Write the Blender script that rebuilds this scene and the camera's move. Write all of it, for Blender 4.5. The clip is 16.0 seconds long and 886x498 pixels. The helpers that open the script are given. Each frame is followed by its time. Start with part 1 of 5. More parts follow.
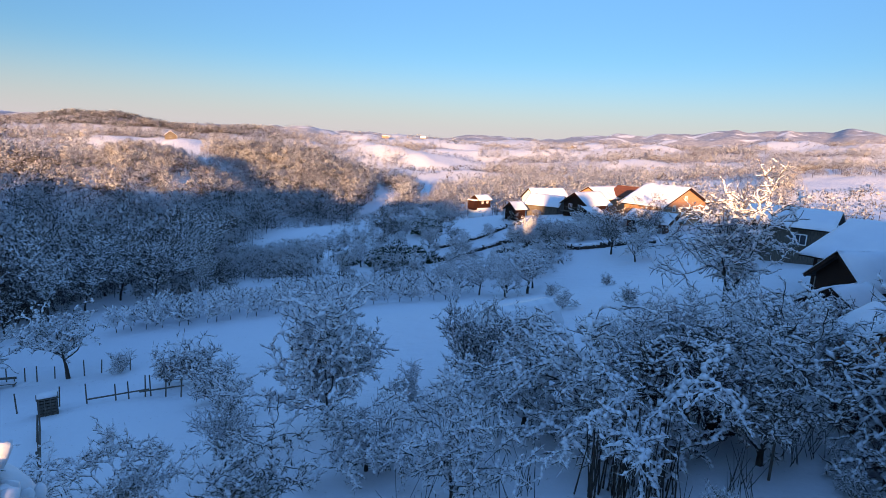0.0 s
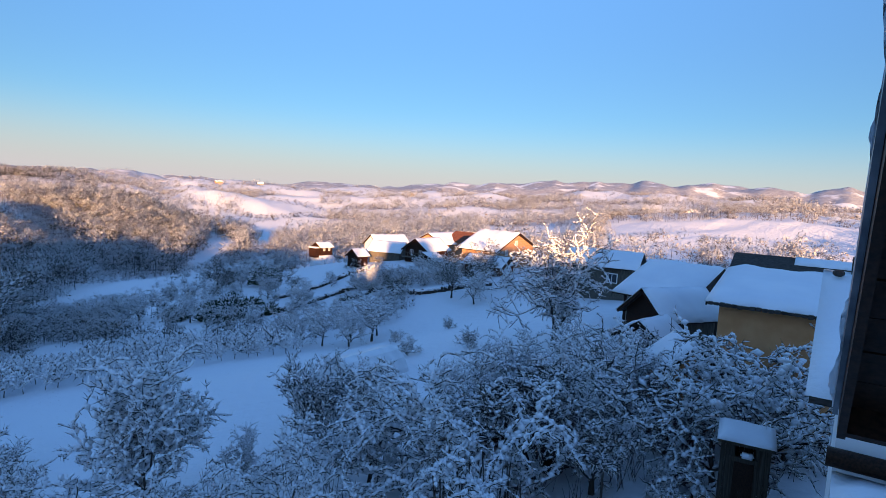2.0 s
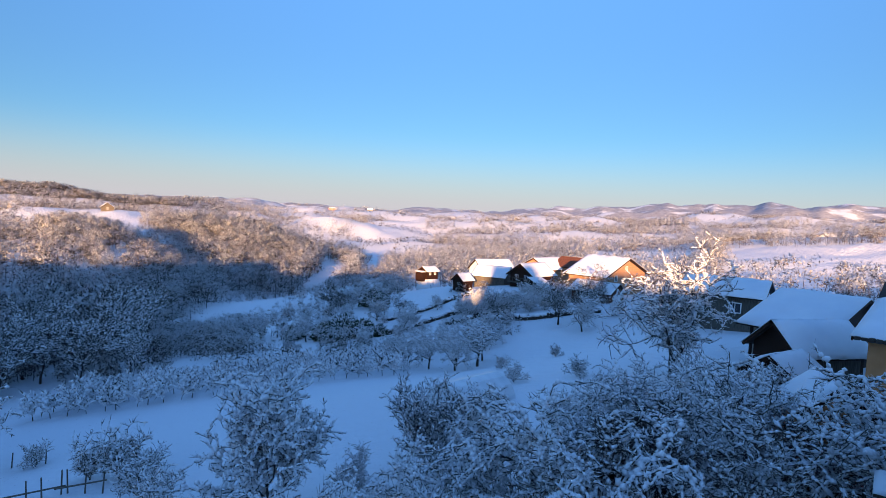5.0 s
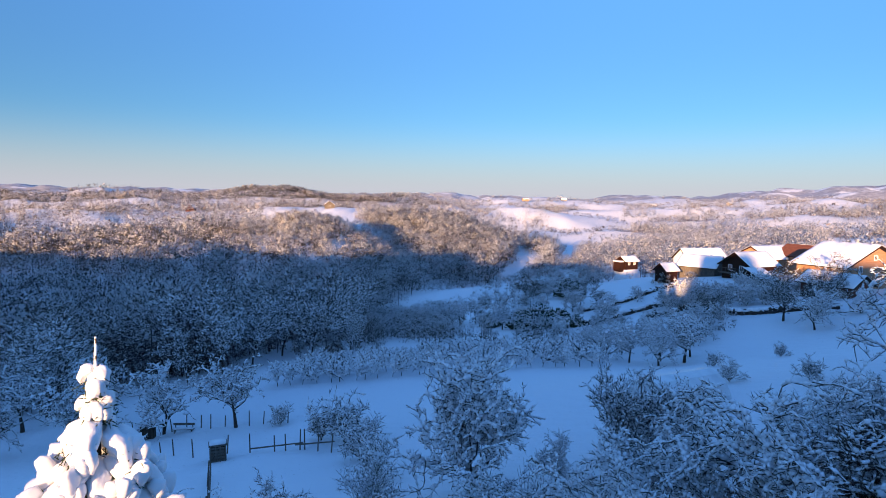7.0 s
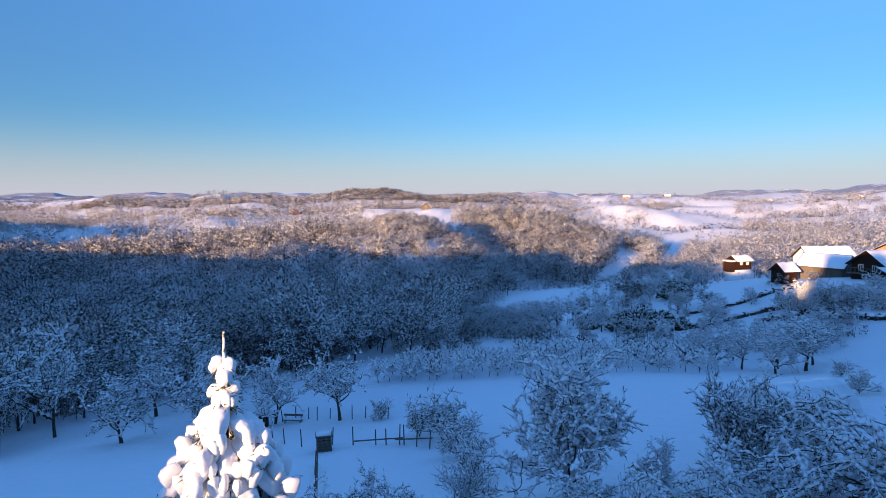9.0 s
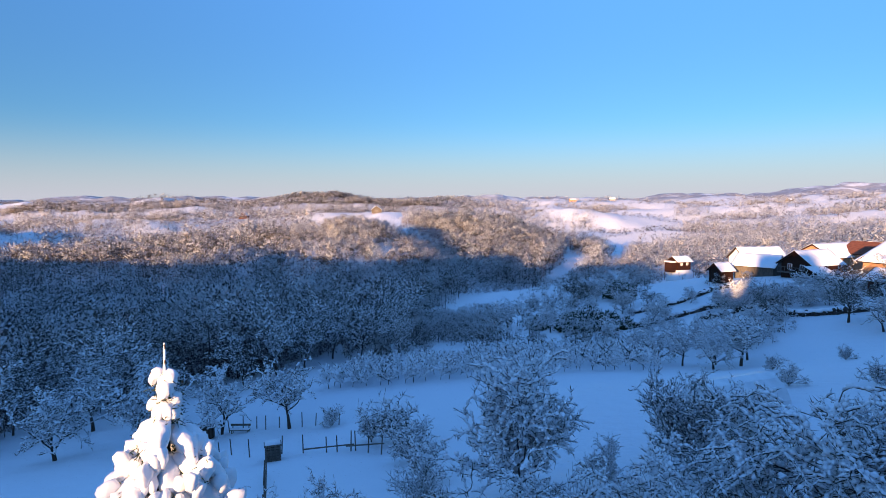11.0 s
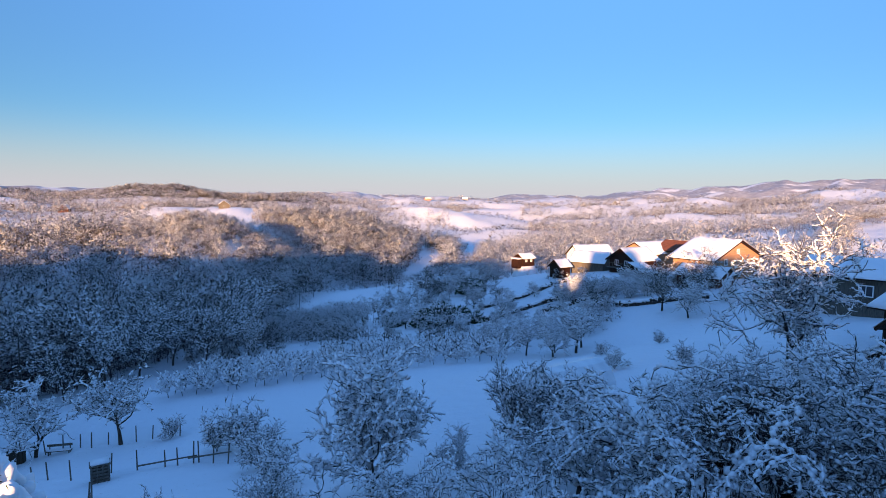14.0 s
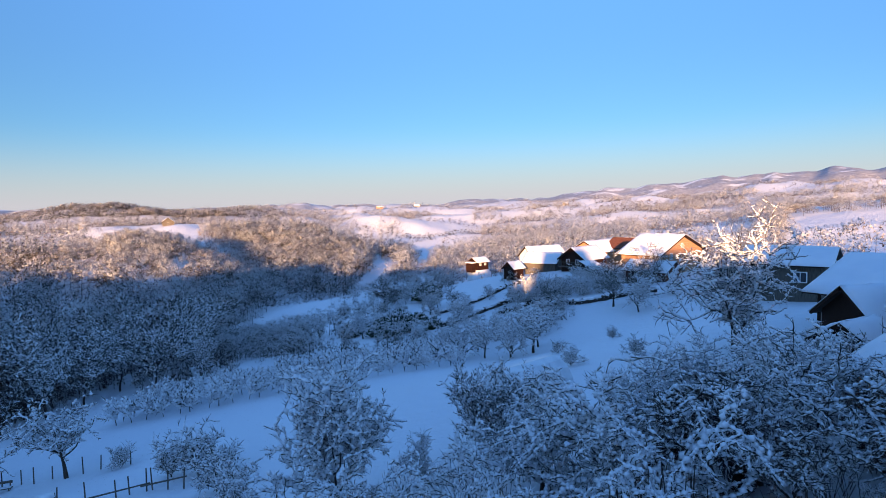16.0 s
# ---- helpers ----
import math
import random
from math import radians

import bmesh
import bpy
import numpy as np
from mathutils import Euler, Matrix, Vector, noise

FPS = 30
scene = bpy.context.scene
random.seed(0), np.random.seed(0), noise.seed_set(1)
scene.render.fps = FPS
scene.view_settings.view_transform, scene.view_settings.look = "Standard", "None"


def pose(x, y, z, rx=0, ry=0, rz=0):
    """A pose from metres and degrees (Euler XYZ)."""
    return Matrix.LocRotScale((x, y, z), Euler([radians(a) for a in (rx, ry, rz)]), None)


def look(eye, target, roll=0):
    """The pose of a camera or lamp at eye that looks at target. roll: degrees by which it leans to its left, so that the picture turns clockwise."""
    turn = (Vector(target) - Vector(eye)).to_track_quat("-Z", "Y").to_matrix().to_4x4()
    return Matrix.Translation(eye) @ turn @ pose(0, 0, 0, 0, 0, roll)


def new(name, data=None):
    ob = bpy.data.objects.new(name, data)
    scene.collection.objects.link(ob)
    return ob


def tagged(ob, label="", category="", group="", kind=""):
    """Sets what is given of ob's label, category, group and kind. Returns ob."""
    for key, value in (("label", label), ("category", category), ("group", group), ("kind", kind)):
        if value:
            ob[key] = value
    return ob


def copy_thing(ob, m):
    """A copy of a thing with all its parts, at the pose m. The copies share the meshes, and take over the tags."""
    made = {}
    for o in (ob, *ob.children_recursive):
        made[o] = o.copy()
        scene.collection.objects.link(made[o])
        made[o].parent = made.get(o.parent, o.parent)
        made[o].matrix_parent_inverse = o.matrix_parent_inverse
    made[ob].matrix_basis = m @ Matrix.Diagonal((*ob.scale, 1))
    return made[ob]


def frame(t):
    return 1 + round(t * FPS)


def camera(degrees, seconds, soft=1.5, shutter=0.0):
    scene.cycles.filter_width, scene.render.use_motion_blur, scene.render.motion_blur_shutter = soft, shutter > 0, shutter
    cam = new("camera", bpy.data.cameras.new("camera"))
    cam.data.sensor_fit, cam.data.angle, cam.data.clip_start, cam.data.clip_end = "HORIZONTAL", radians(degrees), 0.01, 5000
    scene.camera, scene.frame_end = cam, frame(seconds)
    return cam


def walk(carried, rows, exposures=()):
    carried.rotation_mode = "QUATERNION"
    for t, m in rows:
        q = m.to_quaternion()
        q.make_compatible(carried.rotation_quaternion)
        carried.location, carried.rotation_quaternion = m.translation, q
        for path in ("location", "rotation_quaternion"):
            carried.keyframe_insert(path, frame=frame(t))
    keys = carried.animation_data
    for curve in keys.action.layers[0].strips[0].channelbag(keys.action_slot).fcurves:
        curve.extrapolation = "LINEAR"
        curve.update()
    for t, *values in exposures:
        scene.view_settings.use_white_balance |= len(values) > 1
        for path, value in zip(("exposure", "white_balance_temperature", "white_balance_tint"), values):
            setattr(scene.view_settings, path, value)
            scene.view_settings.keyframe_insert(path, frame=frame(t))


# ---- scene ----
# the camera: hand-held at a high window, turning
cam = camera(75.33, 16.0, soft=0.4)
walk(cam, [
    (0.0, pose(0.02, -0.16, -0.00, 79.14, -2.74, -8.55)),
    (0.3, pose(0.09, -0.19, 0.06, 81.62, -2.38, -11.46)),
    (0.5, pose(0.10, -0.16, 0.04, 81.07, -1.70, -14.53)),
    (1.0, pose(0.14, -0.12, 0.07, 82.90, -2.39, -21.45)),
    (1.5, pose(0.21, -0.03, 0.07, 83.65, -3.06, -26.78)),
    (2.0, pose(0.23, 0.09, 0.09, 84.57, -3.30, -24.15)),
    (2.5, pose(0.17, 0.19, 0.11, 84.45, -3.79, -23.84)),
    (3.0, pose(0.13, 0.22, 0.11, 83.69, -2.29, -25.21)),
    (3.2, pose(0.15, 0.23, 0.11, 83.87, -2.47, -27.04)),
    (5.3, pose(-0.08, 0.11, 0.12, 86.92, -2.86, -10.99)),
    (5.5, pose(-0.11, 0.06, 0.11, 87.08, -2.86, -9.28)),
    (6.0, pose(-0.14, 0.10, 0.05, 86.39, -2.71, -4.94)),
    (6.5, pose(-0.14, 0.20, -0.08, 85.89, -1.82, -0.35)),
    (7.0, pose(-0.18, 0.23, -0.09, 84.92, -0.83, 5.25)),
    (7.5, pose(-0.20, 0.21, -0.09, 85.39, -0.12, 10.03)),
    (8.0, pose(-0.20, 0.17, -0.07, 85.03, 0.41, 13.69)),
    (8.2, pose(-0.20, 0.16, -0.08, 84.59, 0.37, 14.74)),
    (10.3, pose(-0.08, -0.04, 0.01, 85.52, 0.52, 13.96)),
    (10.5, pose(-0.11, 0.01, -0.01, 85.38, 0.42, 13.10)),
    (11.0, pose(-0.09, 0.01, -0.01, 85.19, 0.43, 9.79)),
    (11.5, pose(-0.05, 0.01, -0.01, 84.87, 0.26, 4.72)),
    (12.0, pose(-0.01, -0.01, -0.00, 84.98, 0.16, 2.05)),
    (12.5, pose(-0.00, 0.00, -0.00, 84.93, -0.00, 0.00)),
    (13.0, pose(0.01, -0.01, -0.00, 84.83, -0.23, -1.04)),
    (13.5, pose(0.01, -0.02, -0.02, 85.06, -0.38, -2.98)),
    (14.0, pose(0.03, -0.05, -0.01, 84.99, -0.79, -4.41)),
    (14.5, pose(0.02, -0.04, -0.02, 85.12, -0.62, -4.74)),
    (15.0, pose(0.02, -0.08, -0.03, 84.82, -0.14, -5.50)),
    (15.5, pose(-0.00, -0.08, -0.06, 84.77, -0.43, -5.22)),
    (16.0, pose(0.03, -0.09, -0.07, 85.65, 1.51, -9.21)),
], exposures=[(0.0, 1.58, 8050, 17), (3.0, 1.53, 8050, 17), (5.5, 1.52, 7400, 16), (7.5, 1.52, 7000, 15), (10.5, 1.54, 6900, 14), (12.5, 1.55, 7250, 16), (16.0, 1.58, 7500, 17)])

# ---- light ----
SUN_AZ, SUN_EL = 200.0, 7.0       # degrees; azimuth clockwise from +y
world = bpy.data.worlds.new("world")
scene.world = world
world.use_nodes = True
wn = world.node_tree
sky = wn.nodes.new("ShaderNodeTexSky")
sky.sky_type, sky.sun_disc = "NISHITA", False
sky.sun_elevation, sky.sun_rotation = radians(SUN_EL), radians(SUN_AZ)
sky.altitude, sky.air_density, sky.dust_density, sky.ozone_density = 300, 1.0, 0.3, 5.2
wn.nodes["Background"].inputs["Strength"].default_value = 0.153
# winter haze: a rosy grey band low over the whole horizon
wco, wsep = wn.nodes.new("ShaderNodeTexCoord"), wn.nodes.new("ShaderNodeSeparateXYZ")
wn.links.new(wco.outputs["Generated"], wsep.inputs[0])
wmap = wn.nodes.new("ShaderNodeMapRange")
wmap.interpolation_type = "SMOOTHERSTEP"
for k_, v_ in zip((1, 2, 3, 4), (-0.06, 0.155, 1.0, 0.0)):
    wmap.inputs[k_].default_value = v_
wn.links.new(wsep.outputs["Z"], wmap.inputs[0])
wmix = wn.nodes.new("ShaderNodeMix")
wmix.data_type = "RGBA"
wn.links.new(wmap.outputs[0], wmix.inputs[0])
wdim, wgain = wn.nodes.new("ShaderNodeMapRange"), wn.nodes.new("ShaderNodeVectorMath")
wdim.interpolation_type, wgain.operation = "SMOOTHSTEP", "SCALE"
for k_, v_ in zip((1, 2, 3, 4), (0.10, 0.95, 0.54, 1.75)):
    wdim.inputs[k_].default_value = v_
wn.links.new(wsep.outputs["Z"], wdim.inputs[0])
wn.links.new(sky.outputs[0], wgain.inputs[0])
wn.links.new(wdim.outputs[0], wgain.inputs["Scale"])
wn.links.new(wgain.outputs[0], wmix.inputs[6])
wmix.inputs[7].default_value = (1.33, 1.42, 1.76, 1)
wn.links.new(wmix.outputs[2], wn.nodes["Background"].inputs["Color"])
sun = new("sun", bpy.data.lights.new("sun", "SUN"))
sun.data.energy, sun.data.angle, sun.data.color = 5.0, radians(0.5), (1.0, 0.635, 0.345)
sa, se = radians(SUN_AZ), radians(SUN_EL)
SUN_DIR = Vector((math.sin(sa) * math.cos(se), math.cos(sa) * math.cos(se), math.sin(se)))
sun.matrix_world = look(SUN_DIR * 50, (0, 0, 0))


# ---- materials ----
def mat(name, build, rough=0.8, metal=0.0):
    m = bpy.data.materials.new(name)
    m.use_nodes = True
    nt = m.node_tree
    bsdf = nt.nodes["Principled BSDF"]
    bsdf.inputs["Roughness"].default_value, bsdf.inputs["Metallic"].default_value = rough, metal
    build(nt, bsdf)
    return m


def tex(nt, scale, detail=4.0, kind="ShaderNodeTexNoise", stretch=None):
    co = nt.nodes.new("ShaderNodeTexCoord")
    n = nt.nodes.new(kind)
    n.inputs["Scale"].default_value = scale
    if kind == "ShaderNodeTexNoise":
        n.inputs["Detail"].default_value = detail
    src = co.outputs["Object"]
    if stretch:
        mp = nt.nodes.new("ShaderNodeMapping")
        mp.inputs["Scale"].default_value = stretch
        nt.links.new(src, mp.inputs["Vector"])
        src = mp.outputs[0]
    nt.links.new(src, n.inputs["Vector"])
    return n.outputs["Fac"] if "Fac" in n.outputs else n.outputs[0]


def ramp(nt, fac, stops):
    r = nt.nodes.new("ShaderNodeValToRGB")
    el = r.color_ramp.elements
    while len(el) < len(stops):
        el.new(0.5)
    for e, (p, c) in zip(el, stops):
        e.position, e.color = p, (*c, 1)
    nt.links.new(fac, r.inputs[0])
    return r.outputs[0]


def mix(nt, fac, a, b):
    n = nt.nodes.new("ShaderNodeMix")
    n.data_type = "RGBA"
    nt.links.new(fac, n.inputs[0])
    nt.links.new(a, n.inputs[6])
    nt.links.new(b, n.inputs[7])
    return n.outputs[2]


def bump(nt, bsdf, fac, strength, dist):
    b = nt.nodes.new("ShaderNodeBump")
    b.inputs["Strength"].default_value, b.inputs["Distance"].default_value = strength, dist
    nt.links.new(fac, b.inputs["Height"])
    nt.links.new(b.outputs[0], bsdf.inputs["Normal"])


def two_tone(c1, c2, scale, rough=0.8, bump_d=0.01, stretch=None, metal=0.0, lo=0.3, hi=0.7):
    def build(nt, bsdf):
        f = tex(nt, scale, 6.0, stretch=stretch)
        nt.links.new(ramp(nt, f, [(lo, c1), (hi, c2)]), bsdf.inputs["Base Color"])
        bump(nt, bsdf, f, 0.6, bump_d)
        if rough >= 0.6:
            bsdf.inputs["Specular IOR Level"].default_value = 0.15
    return build


def snow_build(nt, bsdf):
    f = tex(nt, 0.35, 5.0)
    g = tex(nt, 9.0, 4.0)
    nt.links.new(ramp(nt, f, [(0.3, (0.70, 0.72, 0.75)), (0.7, (0.82, 0.82, 0.82))]), bsdf.inputs["Base Color"])
    bump(nt, bsdf, g, 0.25, 0.05)
    bsdf.inputs["Specular IOR Level"].default_value = 0.25


def ground_build(nt, bsdf):
    f = tex(nt, 0.02, 6.0)
    g = tex(nt, 0.9, 8.0)
    h = tex(nt, 5.0, 5.0)
    base = ramp(nt, f, [(0.3, (0.72, 0.74, 0.77)), (0.7, (0.83, 0.83, 0.83))])
    tuft = ramp(nt, h, [(0.27, (0.30, 0.25, 0.19)), (0.33, (0.86, 0.87, 0.88))])
    m = nt.nodes.new("ShaderNodeMix")
    m.data_type, m.blend_type = "RGBA", "MULTIPLY"
    m.inputs[0].default_value = 0.5
    nt.links.new(base, m.inputs[6])
    nt.links.new(tuft, m.inputs[7])
    # wooded patches on the far ranges, with distance haze tinted into their grey-blue colour
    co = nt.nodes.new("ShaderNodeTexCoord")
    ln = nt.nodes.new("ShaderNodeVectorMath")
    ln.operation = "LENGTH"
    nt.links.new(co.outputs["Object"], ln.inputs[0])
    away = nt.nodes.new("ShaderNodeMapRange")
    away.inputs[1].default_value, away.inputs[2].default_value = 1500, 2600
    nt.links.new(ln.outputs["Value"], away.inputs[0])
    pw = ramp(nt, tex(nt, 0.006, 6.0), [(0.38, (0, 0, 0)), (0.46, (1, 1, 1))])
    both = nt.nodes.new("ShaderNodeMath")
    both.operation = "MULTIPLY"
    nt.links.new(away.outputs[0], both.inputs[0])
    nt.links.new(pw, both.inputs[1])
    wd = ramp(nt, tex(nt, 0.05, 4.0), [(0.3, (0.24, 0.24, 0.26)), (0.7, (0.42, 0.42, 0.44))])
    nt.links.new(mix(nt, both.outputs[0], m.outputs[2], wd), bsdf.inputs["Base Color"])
    # tussocks under the snow, raised further out so far fields catch more sun
    rough_far = nt.nodes.new("ShaderNodeMapRange")
    for k_, v_ in zip((1, 2, 3, 4), (130, 420, 0.12, 1.0)):
        rough_far.inputs[k_].default_value = v_
    nt.links.new(ln.outputs["Value"], rough_far.inputs[0])
    hgt = nt.nodes.new("ShaderNodeMath")
    hgt.operation = "MULTIPLY"
    nt.links.new(g, hgt.inputs[0])
    nt.links.new(rough_far.outputs[0], hgt.inputs[1])
    bump(nt, bsdf, hgt.outputs[0], 1.0, 0.9)
    bsdf.inputs["Specular IOR Level"].default_value = 0.2


def bark_build(nt, bsdf):
    f = tex(nt, 14.0, 6.0, stretch=(1, 1, 0.25))
    nt.links.new(ramp(nt, f, [(0.3, (0.018, 0.013, 0.010)), (0.7, (0.07, 0.05, 0.036))]), bsdf.inputs["Base Color"])
    bump(nt, bsdf, f, 0.8, 0.02)


def twig_build(frost):
    # frosted twigs: each one either snow-laden or bare, some trees more than others
    def build(nt, bsdf):
        geo, one = nt.nodes.new("ShaderNodeNewGeometry"), nt.nodes.new("ShaderNodeObjectInfo")
        by_tree, sum_ = nt.nodes.new("ShaderNodeMapRange"), nt.nodes.new("ShaderNodeMath")
        by_tree.inputs[3].default_value, by_tree.inputs[4].default_value = -0.34, 0.16
        nt.links.new(one.outputs["Random"], by_tree.inputs[0])
        nt.links.new(by_tree.outputs[0], sum_.inputs[0])
        nt.links.new(geo.outputs["Random Per Island"], sum_.inputs[1])
        nt.links.new(ramp(nt, sum_.outputs[0], [
            (0.0, (0.014, 0.010, 0.008)), (1 - frost - 0.04, (0.12, 0.088, 0.066)), (1 - frost + 0.04, (0.72, 0.72, 0.72)), (1.0, (0.90, 0.90, 0.90))]), bsdf.inputs["Base Color"])
    return build


def wood_build(frost, bare=0.10):
    # frosted crowns of a wood: the frost lies thicker on some trees than on others
    def build(nt, bsdf):
        geo = nt.nodes.new("ShaderNodeNewGeometry")
        by_tree = nt.nodes.new("ShaderNodeMapRange")
        for k_, v_ in zip((1, 2, 3, 4), (0.38, 0.62, -0.42, 0.36)):
            by_tree.inputs[k_].default_value = v_
        nt.links.new(tex(nt, 0.11, 1.0), by_tree.inputs[0])
        total = nt.nodes.new("ShaderNodeMath")
        total.use_clamp = True
        each = nt.nodes.new("ShaderNodeMath")
        each.operation = "MULTIPLY_ADD"
        each.inputs[1].default_value, each.inputs[2].default_value = 0.22, 0.39
        nt.links.new(geo.outputs["Random Per Island"], each.inputs[0])
        bough = nt.nodes.new("ShaderNodeMath")
        bough.operation = "MULTIPLY_ADD"
        bough.inputs[1].default_value = 1.3
        nt.links.new(tex(nt, 0.55, 2.0), bough.inputs[0])
        nt.links.new(each.outputs[0], bough.inputs[2])
        shift = nt.nodes.new("ShaderNodeMath")
        shift.operation = "SUBTRACT"
        shift.inputs[1].default_value = 0.65
        nt.links.new(bough.outputs[0], shift.inputs[0])
        # pale tops are snow cover; dark undersides deepened to put crown shading into colour
        nrm = nt.nodes.new("ShaderNodeSeparateXYZ")
        nt.links.new(geo.outputs["Normal"], nrm.inputs[0])
        lie = nt.nodes.new("ShaderNodeMath")
        lie.operation = "MULTIPLY_ADD"
        lie.inputs[1].default_value = 1.3
        lift = nt.nodes.new("ShaderNodeMath")
        lift.operation = "SUBTRACT"
        lift.inputs[1].default_value = 0.60
        nt.links.new(nrm.outputs["Z"], lie.inputs[0])
        nt.links.new(shift.outputs[0], lift.inputs[0])
        nt.links.new(lift.outputs[0], lie.inputs[2])
        nt.links.new(lie.outputs[0], total.inputs[0])
        nt.links.new(by_tree.outputs[0], total.inputs[1])
        e = 1 - frost
        nt.links.new(ramp(nt, total.outputs[0], [
            (0.0, (bare * 0.6, bare * 0.51, bare * 0.45)), (max(e - 0.25, 0.02), (bare, bare * 0.87, bare * 0.77)), (min(e + 0.25, 0.92), (0.54, 0.53, 0.52)), (1.0, (0.72, 0.72, 0.72))]), bsdf.inputs["Base Color"])
        bsdf.inputs["Specular IOR Level"].default_value = 0.1
        thin, both = nt.nodes.new("ShaderNodeBsdfTranslucent"), nt.nodes.new("ShaderNodeMixShader")
        both.inputs[0].default_value = 0.35
        nt.links.new(bsdf.inputs["Base Color"].links[0].from_socket, thin.inputs["Color"])
        nt.links.new(bsdf.outputs[0], both.inputs[1])
        nt.links.new(thin.outputs[0], both.inputs[2])
        nt.links.new(both.outputs[0], nt.nodes["Material Output"].inputs["Surface"])
    return build


def brick_build(c1, c2):
    def build(nt, bsdf):
        co = nt.nodes.new("ShaderNodeTexCoord")
        b = nt.nodes.new("ShaderNodeTexBrick")
        b.inputs["Scale"].default_value = 4.0
        b.inputs["Color1"].default_value, b.inputs["Color2"].default_value = (*c1, 1), (*c2, 1)
        b.inputs["Mortar Size"].default_value = 0.012
        b.inputs["Mortar"].default_value = (0.35, 0.3, 0.26, 1)
        mp = nt.nodes.new("ShaderNodeMapping")
        mp.inputs["Rotation"].default_value = (radians(90), 0, 0)
        nt.links.new(co.outputs["Object"], mp.inputs["Vector"])
        nt.links.new(mp.outputs[0], b.inputs["Vector"])
        nt.links.new(b.outputs["Color"], bsdf.inputs["Base Color"])
    return build


FROSTED_BARK = mat("frosted_bark", two_tone((0.10, 0.075, 0.055), (0.82, 0.82, 0.82), 22.0, 0.8, 0.01, lo=0.42, hi=0.52), 0.85)
SNOW = mat("snow", snow_build, 0.65)
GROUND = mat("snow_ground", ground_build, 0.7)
BARK = mat("bark", bark_build, 0.9)
TWIGS = mat("frosted_twigs", twig_build(0.42), 0.85)
TWIGS_FROSTY = mat("heavily_frosted_twigs", twig_build(0.78), 0.85)
WOOD_NEAR = mat("near_wood_twigs", wood_build(0.66, 0.18), 0.9)
WOOD_PALE = mat("pale_wood_twigs", wood_build(0.92, 0.28), 0.9)
# hill and knoll woods paler than the near one: sunlit brightness put into colour
WOOD_HILL = mat("hill_wood_twigs", wood_build(0.96, 0.48), 0.9)
# far wood paler and flatter: distance haze put into its colour
WOOD_FAR = mat("far_wood_twigs", wood_build(0.90, 0.42), 0.9)
WOOD_KNOLL = mat("knoll_wood_twigs", wood_build(0.76, 0.32), 0.9)
WOOD_BROWN = mat("brown_wood_twigs", wood_build(0.22, 0.15), 0.9)
NEEDLES = mat("needles", two_tone((0.012, 0.022, 0.010), (0.05, 0.07, 0.03), 18.0, 0.7), 0.7)
DARK_WOOD = mat("dark_wood", two_tone((0.012, 0.005, 0.003), (0.045, 0.018, 0.010), 3.0, 0.6, 0.004, (9, 9, 9)), 0.55)
GREY_WOOD = mat("weathered_wood", two_tone((0.06, 0.05, 0.042), (0.17, 0.145, 0.12), 3.0, 0.8, 0.01, (8, 8, 0.5)), 0.85)
OLD_PLANK = mat("dark_planks", two_tone((0.025, 0.019, 0.015), (0.085, 0.066, 0.05), 3.0, 0.8, 0.01, (8, 8, 0.5)), 0.9)
RED_WOOD = mat("reddish_wood", two_tone((0.10, 0.035, 0.022), (0.20, 0.075, 0.045), 2.0, 0.7, 0.01, (1, 1, 8)), 0.75)
BRICK = mat("orange_brick", brick_build((0.38, 0.18, 0.09), (0.46, 0.24, 0.13)), 0.9)
# orange brick darkened, so the wing wall's shadow is in the colour
SHADED_BRICK = mat("shaded_brick", brick_build((0.13, 0.075, 0.05), (0.20, 0.12, 0.08)), 0.9)
OCHRE = mat("ochre_render", two_tone((0.64, 0.25, 0.105), (0.76, 0.34, 0.16), 1.3, 0.9, 0.01), 0.9)
GREY_WALL = mat("grey_render", two_tone((0.20, 0.18, 0.16), (0.32, 0.29, 0.26), 1.0, 0.9, 0.01), 0.9)
WHITE_WALL = mat("white_render", two_tone((0.62, 0.62, 0.62), (0.78, 0.77, 0.75), 0.8, 0.9, 0.005), 0.9)
ROOF_DARK = mat("dark_roof_tiles", two_tone((0.03, 0.026, 0.024), (0.085, 0.07, 0.06), 5.0, 0.8, 0.03, (1, 4, 1)), 0.8)
METAL = mat("dull_metal", two_tone((0.10, 0.10, 0.11), (0.22, 0.22, 0.23), 6.0, 0.5, 0.003, None, 0.0), 0.45, 0.6)
GLASS = mat("window_glass", two_tone((0.02, 0.022, 0.026), (0.04, 0.042, 0.05), 1.0, 0.1, 0.0), 0.08)
FILM = mat("tunnel_film", two_tone((0.55, 0.58, 0.60), (0.72, 0.74, 0.75), 1.2, 0.4, 0.01), 0.4)


# ---- mesh helpers ----
def mesh_ob(name, verts, faces, material, parent=None, label="", smooth=False):
    me = bpy.data.meshes.new(name)
    me.from_pydata([tuple(v) for v in verts], [], faces)
    me.materials.append(material)
    if smooth:
        me.polygons.foreach_set("use_smooth", [True] * len(me.polygons))
    me.update()
    ob = new(name, me)
    if parent is not None:
        ob.parent = parent
    if label:
        ob["label"] = label
    return ob


